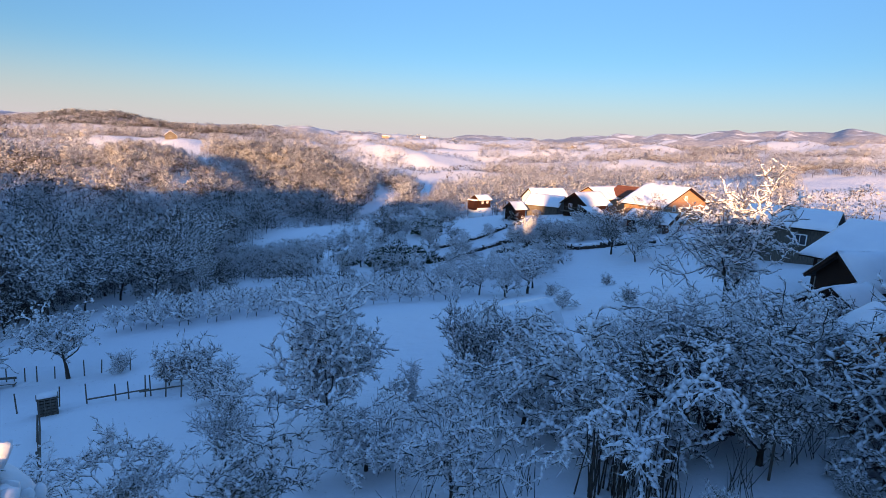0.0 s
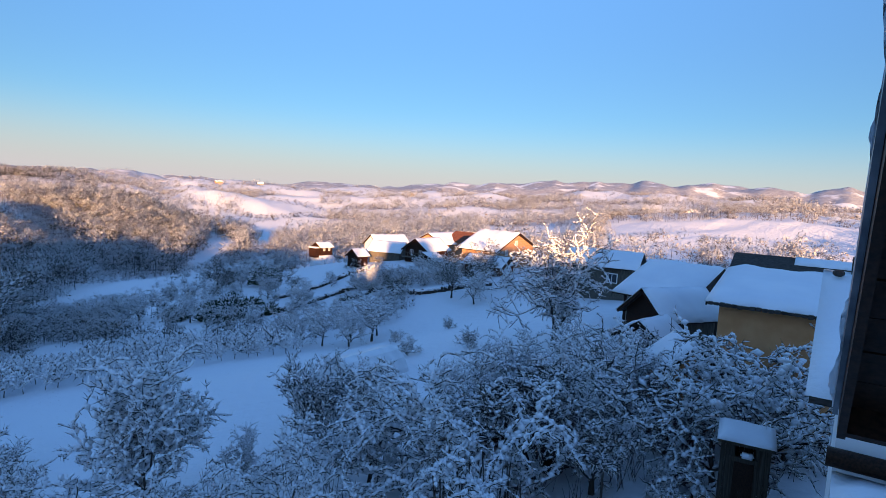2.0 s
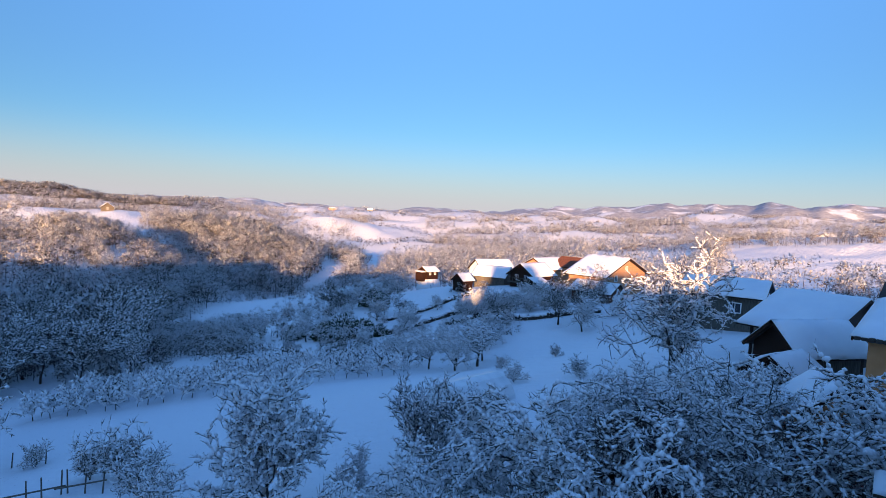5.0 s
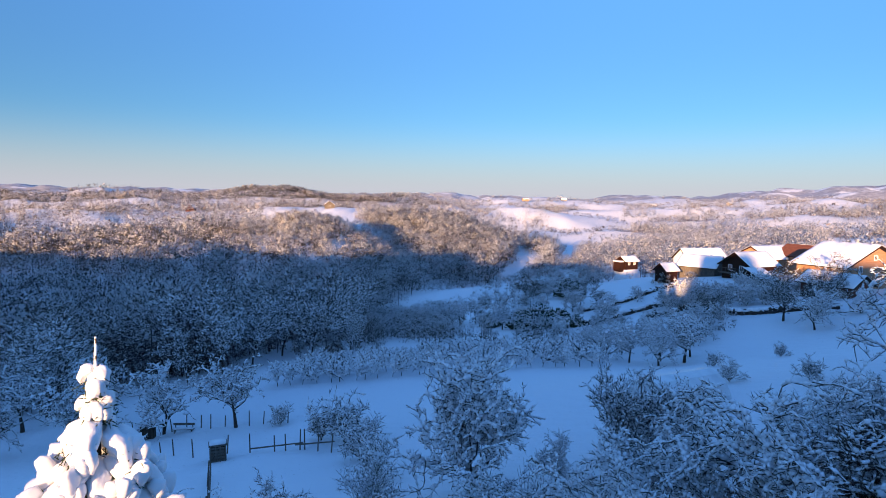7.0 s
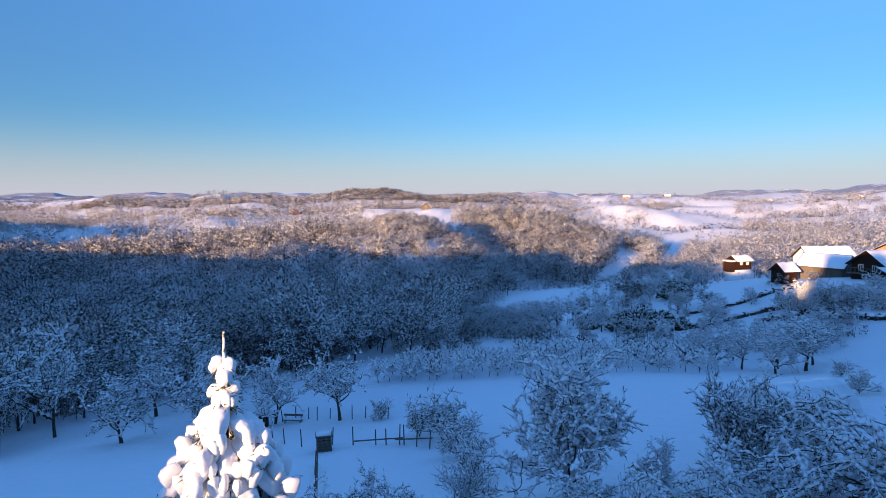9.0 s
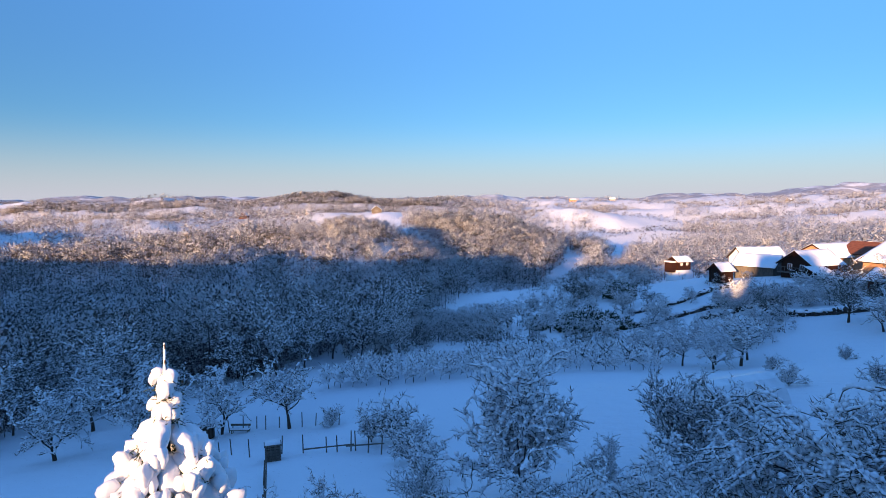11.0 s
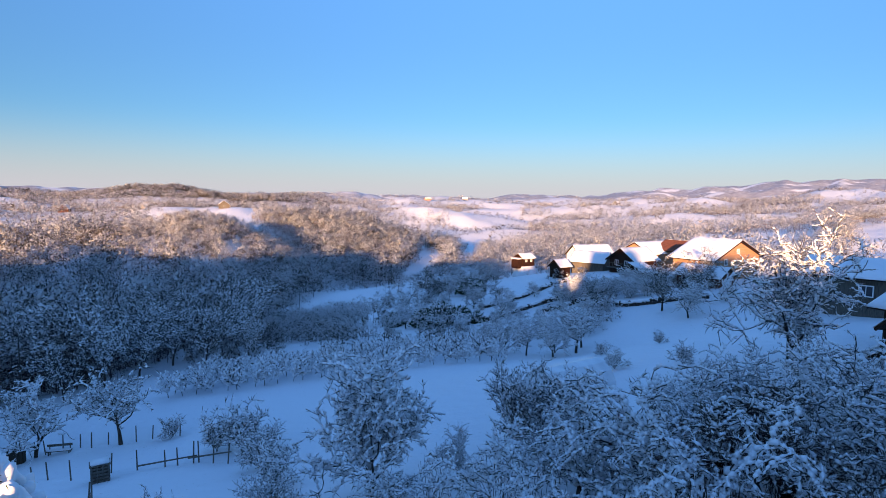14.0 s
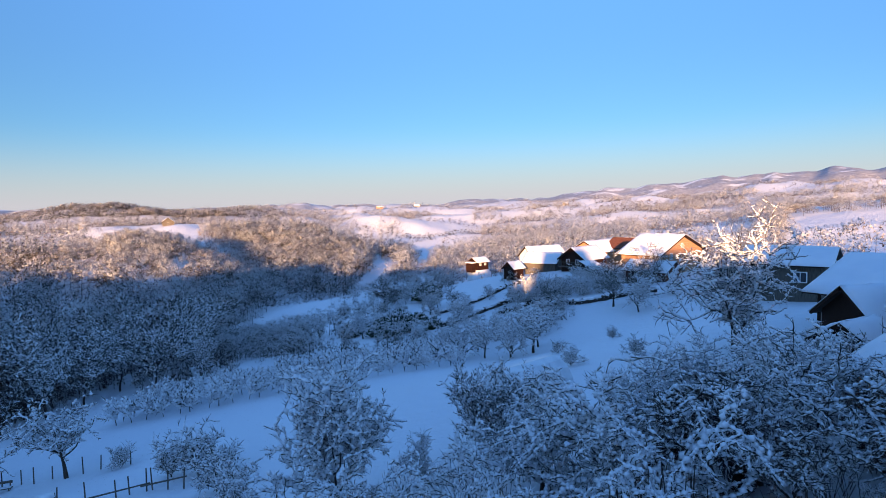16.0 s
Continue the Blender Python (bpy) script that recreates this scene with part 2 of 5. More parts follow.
def array_ob(name, verts, tris, material, parent=None, smooth=False, normals=None):
    # verts (n, 3) and triangles (m, 3) as arrays
    me = bpy.data.meshes.new(name)
    me.vertices.add(len(verts))
    me.vertices.foreach_set("co", np.asarray(verts, dtype=np.float32).ravel())
    me.loops.add(tris.size)
    me.loops.foreach_set("vertex_index", np.asarray(tris, dtype=np.int32).ravel())
    me.polygons.add(len(tris))
    me.polygons.foreach_set("loop_start", np.arange(0, tris.size, 3, dtype=np.int32))
    me.polygons.foreach_set("loop_total", np.full(len(tris), 3, dtype=np.int32))
    if smooth:
        me.polygons.foreach_set("use_smooth", np.ones(len(tris), dtype=bool))
    me.materials.append(material)
    me.update(calc_edges=True)
    if normals is not None:
        soft = me.attributes.new("custom_normal", "FLOAT_VECTOR", "POINT")
        soft.data.foreach_set("vector", np.asarray(normals, dtype=np.float32).ravel())
    ob = new(name, me)
    if parent is not None:
        ob.parent = parent
    return ob


def part(name, bm, material, parent=None, label="", smooth=False):
    me = bpy.data.meshes.new(name)
    bm.to_mesh(me)
    bm.free()
    me.materials.append(material)
    if smooth:
        me.polygons.foreach_set("use_smooth", [True] * len(me.polygons))
    ob = new(name, me)
    if parent is not None:
        ob.parent = parent
    if label:
        ob["label"] = label
    return ob


def box_bm(x0, y0, z0, x1, y1, z1, bevel=0.0, bm=None):
    bm = bm or bmesh.new()
    r = bmesh.ops.create_cube(bm, size=1.0, matrix=Matrix.LocRotScale(((x0 + x1) / 2, (y0 + y1) / 2, (z0 + z1) / 2), None, (x1 - x0, y1 - y0, z1 - z0)))
    if bevel:
        edges = {e for v in r["verts"] for e in v.link_edges}
        bmesh.ops.bevel(bm, geom=list(edges), offset=bevel, segments=2, affect="EDGES")
    return bm


def empty(name, m, label, category, group=""):
    ob = new(name)
    ob.matrix_world = m
    return tagged(ob, label, category, group)


def sstep(a, b, x):
    t = np.clip((x - a) / (b - a), 0, 1)
    return t * t * (3 - 2 * t)


# ---- the lie of the land: rounded hills and hollows over a plain 20 m below the eye ----
GARDEN = [(0, 0, 13, 2.8), (-19, 11, 13, 3.1), (0, 22, 13, 0.8), (19, 11, 13, 1.8), (0, -22, 13, 1.9), (-32, 32, 19, 1.0), (-8, 44, 19, -1.7), (19, 41, 19, 2.5), (39, 23, 19, 0.9), (22, -39, 19, 10.8), (-22, -39, 19, 1.2), (20, 60, 12, -3.1), (8, 88, 20, -5.7), (30, 118, 25, 4.0)]
SLOPES = [(-65, 55, 36, -0.6), (-22, 82, 36, 4.4), (22, 82, 36, 3.7), (60, 60, 36, 2.9), (-115, 96, 63, -12.4), (-63, 136, 63, 0.4), (0, 150, 63, -4.2), (63, 136, 63, 0.9), (123, 86, 63, -0.4), (-184, 184, 109, -12.5), (-110, 236, 109, 7.3), (-23, 259, 109, -2.4), (89, 244, 109, -2.0), (184, 184, 109, 7.0), (-32, 150, 35, -6.9)]
VALLEY = [(-117, 398, 45, 10.4), (-20, 335, 50, 2.7), (19, 293, 40, -10.8), (41, 396, 60, -9.2), (-20, 237, 30, -8.4), (-72, 224, 26, 9.0), (306, 226, 80, 13.5), (-304, 304, 181, -2.9), (-133, 409, 181, 6.8), (37, 428, 181, -6.5), (215, 372, 181, -3.6), (372, 215, 181, -2.0)]
FAR = [(-482, 575, 315, -1.7), (-130, 739, 315, -1.1), (194, 724, 315, -6.4), (530, 530, 315, 9.8), (-739, 881, 483, 3.5), (-298, 1111, 483, 3.7), (200, 1133, 483, 1.0), (739, 881, 483, 12.7), (120, 690, 150, -8.7), (753, 657, 200, 18.1), (-268, 963, 250, 6.6), (-500, 868, 250, 7.6), (-323, 838, 55, 8.0), (-168, 690, 42, 10.0), (-250, 800, 40, 6.0)]
SIDES = [(130, -75, 63, 17.1), (0, -150, 63, 10.4), (-130, -75, 63, 6.3), (372, -215, 181, 16.9), (0, -430, 181, 25.6), (-372, -215, 181, 15.7)]
# spurs and hollows of the valley: centre, half length and half width, bearing of the long axis, height
SPURS = [(-167, 186, 90, 24, 48, 5.5), (-215, 257, 110, 28, 50, -6.5), (-295, 378, 120, 40, 52, 4), (-353, 485, 150, 50, 54, -6), (-24, 305, 44, 24, 114, 10.5), (-12, 212, 26, 13, 60, -3),
         (-45, 258, 20, 13, 20, -3), (-60, 470, 60, 26, 100, -5), (150, 560, 120, 40, 80, -4), (-10, 620, 70, 30, 110, 3), (330, 620, 150, 45, 60, -5)]
rng = np.random.default_rng(19)
KNOLLS = []
for _ in range(46):                               # small rounded hills over the far country
    ka, kr = math.radians(rng.uniform(-58, 60)), rng.uniform(520, 1700)
    KNOLLS.append((kr * math.sin(ka), kr * math.cos(ka), rng.uniform(30, 80), rng.uniform(18, 36), rng.uniform(60, 130), rng.uniform(4, 10)))
rng = np.random.default_rng(7)
WAVES = [(rng.uniform(0, 6.28), rng.uniform(0, 6.28), lam) for lam in (9, 13, 21, 34, 55, 80, 130, 190, 260, 380, 520, 700) for _ in range(3)]


def land(x, y):
    x, y = np.asarray(x, float), np.asarray(y, float)
    z = np.full(x.shape, -20.0)
    for hills in (GARDEN, SLOPES, VALLEY, FAR, SIDES):
        for cx, cy, r, h in hills:
            z = z + h * np.exp(-((x - cx) ** 2 + (y - cy) ** 2) / (2 * r * r))
    for cx, cy, le, wi, turn, h in SPURS + KNOLLS:
        ca, sa_ = math.cos(math.radians(turn)), math.sin(math.radians(turn))
        p, q = (x - cx) * sa_ + (y - cy) * ca, (x - cx) * ca - (y - cy) * sa_
        z = z + h * np.exp(-(p / le) ** 2 / 2 - (q / wi) ** 2 / 2)
    d = np.hypot(x, y)
    for a, ph, lam in WAVES:                      # rolling unevenness that grows with distance
        amp = 0.008 * lam * np.clip(d / (lam * 3.0) - 0.6, 0, 1) * np.where(lam > 100, 1.15, 1) * (0.35 + 0.65 * sstep(130, 300, d))
        z = z + amp * np.sin((x * np.cos(a) + y * np.sin(a)) * 6.283 / lam + ph)
    z = z + 12 * sstep(1200, 2600, d)             # far country comes up to eye level
    az = np.degrees(np.arctan2(x, y))
    # blue range beyond the plain, higher to the right
    rise = 12 + 150 * sstep(8, 46, az) * (1 - sstep(80, 120, az)) * (1 + 0.10 * np.sin(az * 0.55) + 0.07 * np.sin(az * 1.3 + 1) + 0.03 * np.sin(az * 3.1)) + 22 * (1 - sstep(-40, -15, az))
    z = z + rise * sstep(2900, 4300, d)
    # unseen ridge behind, on which the house stands; crest notched to shape the shade
    s = x * math.sin(radians(20)) + y * math.cos(radians(20))
    u = x * math.cos(radians(20)) - y * math.sin(radians(20))
    crest = 16.3 - 5.3 * sstep(-7.6, -6.6, u) + 7.6 * sstep(-3.4, -2.2, u) - 4.4 * sstep(6, 8, u) + 2.7 * sstep(13.5, 15.5, u) + 0.4 * np.sin(u / 23.0) + (1.5 * np.sin(u / 9.0) + 1.1 * np.sin(u / 5.3 + 1)) * (1 - sstep(-30, -12, u)) - 2.0 * np.exp(-((u + 133) / 13) ** 2) + 5.0 * np.exp(-((u + 184) / 14) ** 2) + 2.0 * np.exp(-((u + 225) / 25) ** 2) - 1.3 * (sstep(-34, -28, u) - sstep(-12, -9, u)) - 0.02 * np.clip(-u - 60, 0, 300) + 8.5 * (1 - sstep(-345, -262, u)) - 8.5 * (sstep(-262, -240, u) - sstep(-178, -160, u))
    z = np.where(s < 0, z + (crest - z) * sstep(12, 118, -s), z)
    return z


def land1(x, y):
    return float(land(np.array([x]), np.array([y]))[0])


def build_ground():
    az = np.concatenate([np.arange(-66, 76, 0.32), np.arange(76, 294, 1.0)])
    rad = np.concatenate([[0.6], 2.0 * 1.0335 ** np.arange(0, 234)])
    rad = np.append(rad[rad < 4700], 4750)
    A, Rr = np.meshgrid(np.radians(az), rad)
    X, Y = Rr * np.sin(A), Rr * np.cos(A)
    Z = land(X, Y)
    nr, na = X.shape
    V = np.stack([X, Y, Z], -1).reshape(-1, 3)
    i, j = np.meshgrid(np.arange(nr - 1), np.arange(na), indexing="ij")
    a, b = i * na + j, i * na + (j + 1) % na
    c, d = a + na, b + na
    T = np.concatenate([np.stack([a, c, d], -1).reshape(-1, 3), np.stack([a, d, b], -1).reshape(-1, 3)])
    centre = np.stack([np.full(na, len(V)), np.arange(na), (np.arange(na) + 1) % na], -1)
    V = np.vstack([V, [[0, 0, land1(0, 0)]]])
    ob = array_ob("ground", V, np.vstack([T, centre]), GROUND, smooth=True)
    tagged(ob, "snow-covered rolling ground with gardens, fields and hills", "ground", kind="structure")


build_ground()


# ---- trees ----
def prisms(p0, p1, r0, r1, sides):
    # tapered prisms along segments
    n = len(p0)
    d = p1 - p0
    d = d / (np.linalg.norm(d, axis=1, keepdims=True) + 1e-9)
    ref = np.where(np.abs(d[:, 2:3]) > 0.9, np.array([[1.0, 0, 0]]), np.array([[0, 0, 1.0]]))
    e1 = np.cross(d, ref)
    e1 /= np.linalg.norm(e1, axis=1, keepdims=True) + 1e-9
    e2 = np.cross(e1, d)
    V = np.empty((n, 2 * sides, 3))
    for k in range(sides):
        c, s = math.cos(6.2832 * k / sides), math.sin(6.2832 * k / sides)
        o = e1 * c + e2 * s
        V[:, k] = p0 + o * r0[:, None]
        V[:, sides + k] = p1 + o * r1[:, None]
    F = []
    for k in range(sides):
        m = (k + 1) % sides
        F += [(k, m, sides + m), (k, sides + m, sides + k)]
    F += [(sides, sides + 1, sides + 2)] + ([(sides, sides + 2, sides + 3)] if sides == 4 else [])
    T = np.array(F)[None] + (np.arange(n) * 2 * sides)[:, None, None]
    return V.reshape(-1, 3), T.reshape(-1, 3)


def grow(rg, height, spread, levels, kids, trunk_h, trunk_r, droop=0.0, upright=0.3, lean=(0, 0), min_r=0.008):
    # branching skeleton: list of segments (p0, p1, r0, r1, level)
    segs = []

    def limb(p, d, length, r, level):
        n = 5 if level == 0 else (4 if level < 3 else (3 if level < 5 else 2))
        step = length / n
        pts = [p]
        for k in range(n):
            d = d + rg.normal(0, 0.26 if level else 0.08, 3)
            d[2] += (upright * 0.25 if level < 3 else -droop * 0.22)
            d = d / np.linalg.norm(d)
            q = p + d * step
            ra, rb = r * (1 - 0.6 * k / n), r * (1 - 0.6 * (k + 1) / n)
            segs.append((p, q, max(ra, min_r), max(rb, min_r), level))
            p = q
            pts.append((p, d, rb))
        if level < levels:
            m = kids[level]
            for k in range(m):
                t = rg.integers(1, n + 1) if level else rg.integers(max(1, n - 3), n + 1)
                q, dd, rb = pts[t]
                phi = rg.uniform(0, 6.283) if level else 6.283 * (k + rg.uniform(-.3, .3)) / m
                side = np.array([math.cos(phi), math.sin(phi), rg.uniform(-0.1, 0.9) if level < 2 else rg.uniform(-0.6, 0.7)])
                nd = dd * rg.uniform(0.25, 0.6) + side * spread
                limb(q, nd / np.linalg.norm(nd), length * rg.uniform(0.48, 0.74) if level else (height - trunk_h) * rg.uniform(0.42, 0.62), max(rb * 0.66, min_r), level + 1)

    limb(np.zeros(3), np.array([lean[0], lean[1], 1.0]), trunk_h, trunk_r, 0)
    return segs


def snow_on(rg, p0, p1, r0, thick, cover):
    # lumpy snow lying along the upper side of boughs
    # break long boughs into short lengths, so that the snow lies in clumps
    n = np.clip(np.ceil(np.linalg.norm(p1 - p0, axis=1) / 0.24).astype(int), 1, 3)
    idx = np.repeat(np.arange(len(p0)), n)
    k = np.arange(len(idx)) - np.repeat(np.cumsum(n) - n, n)
    fa, fb = (k / n[idx])[:, None], ((k + 1) / n[idx])[:, None]
    p0, p1, r0, thick = p0[idx] * (1 - fa) + p1[idx] * fa, p0[idx] * (1 - fb) + p1[idx] * fb, r0[idx], thick[idx]
    d = p1 - p0
    flat = np.hypot(d[:, 0], d[:, 1]) / (np.linalg.norm(d, axis=1) + 1e-9)
    keep = rg.random(len(p0)) < cover * np.clip(flat * 1.6, 0.25, 1)
    p0, p1, r0, thick = p0[keep], p1[keep], r0[keep], thick[keep]
    n = len(p0)
    t = 0.60 * thick * rg.uniform(0.45, 1.7, n) * np.clip(0.75 + r0 * 12, 0.75, 1.6)
    up = np.zeros((n, 3))
    up[:, 2] = r0 * 0.6 + t * 0.45
    up[:, :2] = rg.normal(0, 0.12, (n, 2)) * t[:, None]
    wob = rg.normal(0, 0.2, (n, 3)) * t[:, None]
    return clumps(p0 + up - (p1 - p0) * 0.3, p1 + up + wob + (p1 - p0) * 0.3, t * rg.uniform(0.8, 1.15, n))


def clumps(p0, p1, r):
    # soft spindles of snow: a ring about the middle, drawn to a blunt point at both ends
    n = len(p0)
    d = p1 - p0
    d = d / (np.linalg.norm(d, axis=1, keepdims=True) + 1e-9)
    ref = np.where(np.abs(d[:, 2:3]) > 0.9, np.array([[1.0, 0, 0]]), np.array([[0, 0, 1.0]]))
    e1 = np.cross(d, ref)
    e1 /= np.linalg.norm(e1, axis=1, keepdims=True) + 1e-9
    e2 = np.cross(e1, d)
    V = np.empty((n, 6, 3))
    V[:, 0], V[:, 5] = p0, p1
    mid = (p0 + p1) / 2
    for k, (c, q) in enumerate(((1, 0), (0, 0.8), (-1, 0), (0, -0.8))):
        V[:, 1 + k] = mid + (e1 * c + e2 * q) * r[:, None]
    F = [f for k in range(4) for f in ((0, 1 + (k + 1) % 4, 1 + k), (5, 1 + k, 1 + (k + 1) % 4))]
    T = np.array(F)[None] + (np.arange(n) * 6)[:, None, None]
    return V.reshape(-1, 3), T.reshape(-1, 3)


def fruit_tree(name, seed, height, spread, label, category="tree", levels=5, kids=(5, 4, 4, 3, 2), trunk_h=1.2, trunk_r=0.13, droop=0.3, upright=0.3, lean=(0, 0), thick=0.072, cover=0.62, min_r=0.017, slim=0.88, twigs=7000, twig_w=0.016, twig_l=0.30, group="snowy garden trees", frosty=False):
    rg = np.random.default_rng(seed)
    segs = grow(rg, height, spread, levels, kids, trunk_h, trunk_r, droop, upright, lean, min_r)
    p0 = np.array([s[0] for s in segs])
    p1 = np.array([s[1] for s in segs])
    r0 = np.array([s[2] for s in segs])
    r1 = np.array([s[3] for s in segs])
    lv = np.array([s[4] for s in segs])
    k = height / max(p1[:, 2].max(), 0.1)
    p0, p1 = p0 * np.array([k * slim, k * slim, k]), p1 * np.array([k * slim, k * slim, k])
    tree = empty(name, Matrix.Identity(4), label, category, group)
    big = lv <= 1
    V, T = prisms(p0[big], p1[big], r0[big], r1[big], 4)
    array_ob("trunk", V, T, BARK, tree)
    V, T = prisms(p0[~big], p1[~big], r0[~big], r1[~big], 3)
    array_ob("crown", V, T, BARK, tree)
    up = lv >= 1
    V, T = snow_on(rg, p0[up], p1[up], r0[up], thick * np.where(lv[up] >= 4, 0.75, 1.15), cover)
    fine = np.flatnonzero(lv >= max(levels - 2, 1))
    pick = rg.choice(fine, twigs)
    f = rg.uniform(0, 1, (twigs, 1))
    q = p0[pick] * (1 - f) + p1[pick] * f
    d = (p1 - p0)[pick]
    d = d / (np.linalg.norm(d, axis=1, keepdims=True) + 1e-9) * 0.7 + rg.normal(0, 0.55, (twigs, 3)) + np.array([0, 0, 0.15])
    d /= np.linalg.norm(d, axis=1, keepdims=True)
    side = np.cross(d, rg.normal(0, 1, (twigs, 3)))
    side /= np.linalg.norm(side, axis=1, keepdims=True) + 1e-9
    wd = rg.uniform(0.5, 1.5, (twigs, 1)) * twig_w
    W = np.stack([q - side * wd, q + side * wd, q + d * rg.uniform(0.4, 1.2, (twigs, 1)) * twig_l], 1)
    ob = array_ob("twig_lace", W.reshape(-1, 3), np.arange(twigs * 3).reshape(-1, 3), TWIGS_FROSTY if frosty or height < 2 or group in ("orchard trees", "shrubs") else TWIGS, tree)
    ob["kind"] = "stuff"
    ob = array_ob("snow_load", V, T, SNOW, tree, smooth=True)
    ob["kind"] = "stuff"
    return tree


def plant(proto, x, y, scale, turn, sink=0.1, dz=0.0):
    m = pose(x, y, land1(x, y) - sink + dz, 0, 0, turn)
    if proto.get("placed"):
        ob = copy_thing(proto, m)
        ob.scale = (scale, scale, scale)
    else:
        ob = proto
        ob.matrix_basis = m
        ob.scale = (scale, scale, scale)
        ob["placed"] = 1
    return ob


GARDEN_LABEL = "leafless fruit tree with every bough laden with snow"
apple = [fruit_tree("fruit_tree", 11, 5.6, 0.95, GARDEN_LABEL, frosty=True, cover=0.97, thick=0.118),
         fruit_tree("fruit_tree", 12, 5.6, 1.05, GARDEN_LABEL, cover=0.8, thick=0.130, droop=0.5),
         fruit_tree("fruit_tree", 13, 5.6, 0.85, GARDEN_LABEL, cover=0.62, upright=0.8, thick=0.115, droop=0.2),
         fruit_tree("fruit_tree", 14, 5.6, 1.1, GARDEN_LABEL, frosty=True, cover=0.97, thick=0.138, droop=0.7, kids=(6, 4, 4, 3, 2))]
PLUM_LABEL = "tall dense leafless plum tree with snowy upright shoots"
plum = [fruit_tree("plum_tree", 21, 6.2, 0.62, PLUM_LABEL, levels=4, kids=(10, 6, 5, 3), trunk_h=1.3, trunk_r=0.12, upright=0.75, droop=-0.1, frosty=True, thick=0.135, cover=0.97, min_r=0.012, slim=0.80, twigs=9000, twig_w=0.014),
        fruit_tree("plum_tree", 22, 6.2, 0.55, PLUM_LABEL, levels=4, kids=(9, 6, 5, 3), trunk_h=1.2, trunk_r=0.11, upright=0.95, droop=-0.5, thick=0.105, cover=0.75, min_r=0.014, slim=0.80, twigs=9000, twig_w=0.014)]
walnut = fruit_tree("walnut_tree", 31, 9.4, 0.9, "big spreading bare walnut tree with thick snow on its limbs", levels=4, kids=(8, 6, 5, 4), trunk_h=2.4, trunk_r=0.26, droop=0.15, upright=0.4, thick=0.13, cover=0.75, min_r=0.02, slim=0.72, frosty=True, twigs=9000, twig_w=0.018, twig_l=0.36)
orchard = [fruit_tree("orchard_tree", 41, 5.2, 0.9, "dark-trunked bare orchard tree with frosted twigs", levels=4, kids=(6, 5, 4, 2), trunk_h=1.5, trunk_r=0.16, droop=0.2, thick=0.123, cover=0.75, min_r=0.016, twig_w=0.022, twigs=3000, group="orchard trees"),
           fruit_tree("orchard_tree", 42, 5.2, 0.8, "dark-trunked bare orchard tree with frosted twigs", levels=4, kids=(6, 5, 4, 2), trunk_h=1.3, trunk_r=0.15, droop=0.1, thick=0.116, cover=0.7, min_r=0.016, twig_w=0.022, twigs=3000, group="orchard trees")]
bare = fruit_tree("bare_tree", 43, 7.0, 0.7, "brown bare tree with little snow on its twigs", levels=4, kids=(6, 5, 4, 3), trunk_h=1.8, trunk_r=0.16, droop=0.0, upright=0.6, thick=0.072, cover=0.35, min_r=0.02, twig_w=0.022, twigs=3000, group="bare trees")
shrub = fruit_tree("shrub", 51, 2.4, 0.9, "low bare shrub with frosted twigs in the snow", "shrub", levels=3, kids=(9, 5, 4), trunk_h=0.25, trunk_r=0.05, droop=0.0, upright=0.4, thick=0.072, cover=0.6, min_r=0.01, twigs=1500, group="shrubs")

for k, (x, y, sc, turn) in enumerate([(3.0, 14.6, 0.78, 30), (8.8, 15.5, 0.95, 130), (13.0, 14.8, 1.0, 250), (16.8, 13.2, 0.95, 40), (11.2, 19.5, 0.82, 320), (6.6, 19.5, 0.86, 75),
                                      (15.6, 18.6, 1.0, 200), (20.0, 17.6, 0.75, 10), (-6.3, 15.8, 0.6, 90), (-9.8, 17.2, 0.42, 210), (-2.6, 14.2, 0.75, 300), (19.5, 22.5, 0.75, 160), (23.4, 23.0, 0.65, 80), (0.6, 17.6, 0.62, 180), (17.6, 16.2, 0.8, 350), (21.5, 14.5, 0.9, 120), (13.6, 17.0, 1.0, 15), (18.6, 20.0, 0.88, 240), (22.4, 19.8, 0.8, 65), (9.4, 18.0, 0.85, 280), (23.6, 15.8, 0.72, 140)]):
    plant(apple[(k * 3) % 4], x, y, sc, turn)
for k, (x, y, sc, turn) in enumerate([(-1.0, 22.6, 1.1, 0), (5.8, 24.4, 0.78, 60), (2.6, 23.8, 0.38, 140), (8.2, 27.0, 0.5, 200), (12.6, 25.2, 0.5, 260), (15.5, 26.5, 0.5, 310), (17.0, 30.0, 0.3, 20), (21.5, 28.0, 0.52, 100), (13.4, 21.6, 0.82, 70), (-4.4, 19.6, 0.42, 190), (26.5, 28.0, 0.36, 10)]):
    plant(plum[k % 2], x, y, sc, turn)
plant(walnut, 24.7, 33.6, 1.08, 0)
for k, (x, y, sc, turn) in enumerate([(-19.0, 39.9, 1.05, 0), (-24.2, 39.2, 1.05, 80), (-28.5, 35.5, 1.05, 160), (-34, 34, 1.1, 250), (18.0, 55.5, 1.0, 60), (15.2, 54.0, 0.75, 170), (16.5, 58.0, 0.9, 20), (33.0, 62.0, 0.9, 210), (13.5, 58.0, 0.8, 40), (12.0, 62.0, 0.75, 150), (20.0, 60.0, 0.8, 260), (22.0, 66.0, 0.7, 330), (14.5, 66.0, 0.8, 80), (18.0, 70.0, 0.75, 190), (25.0, 72.0, 0.7, 20), (10.5, 68.0, 0.7, 230), (-38, 42, 1.1, 300), (-31, 42, 1.1, 120)]):
    plant(orchard[k % 2], x, y, sc, turn)
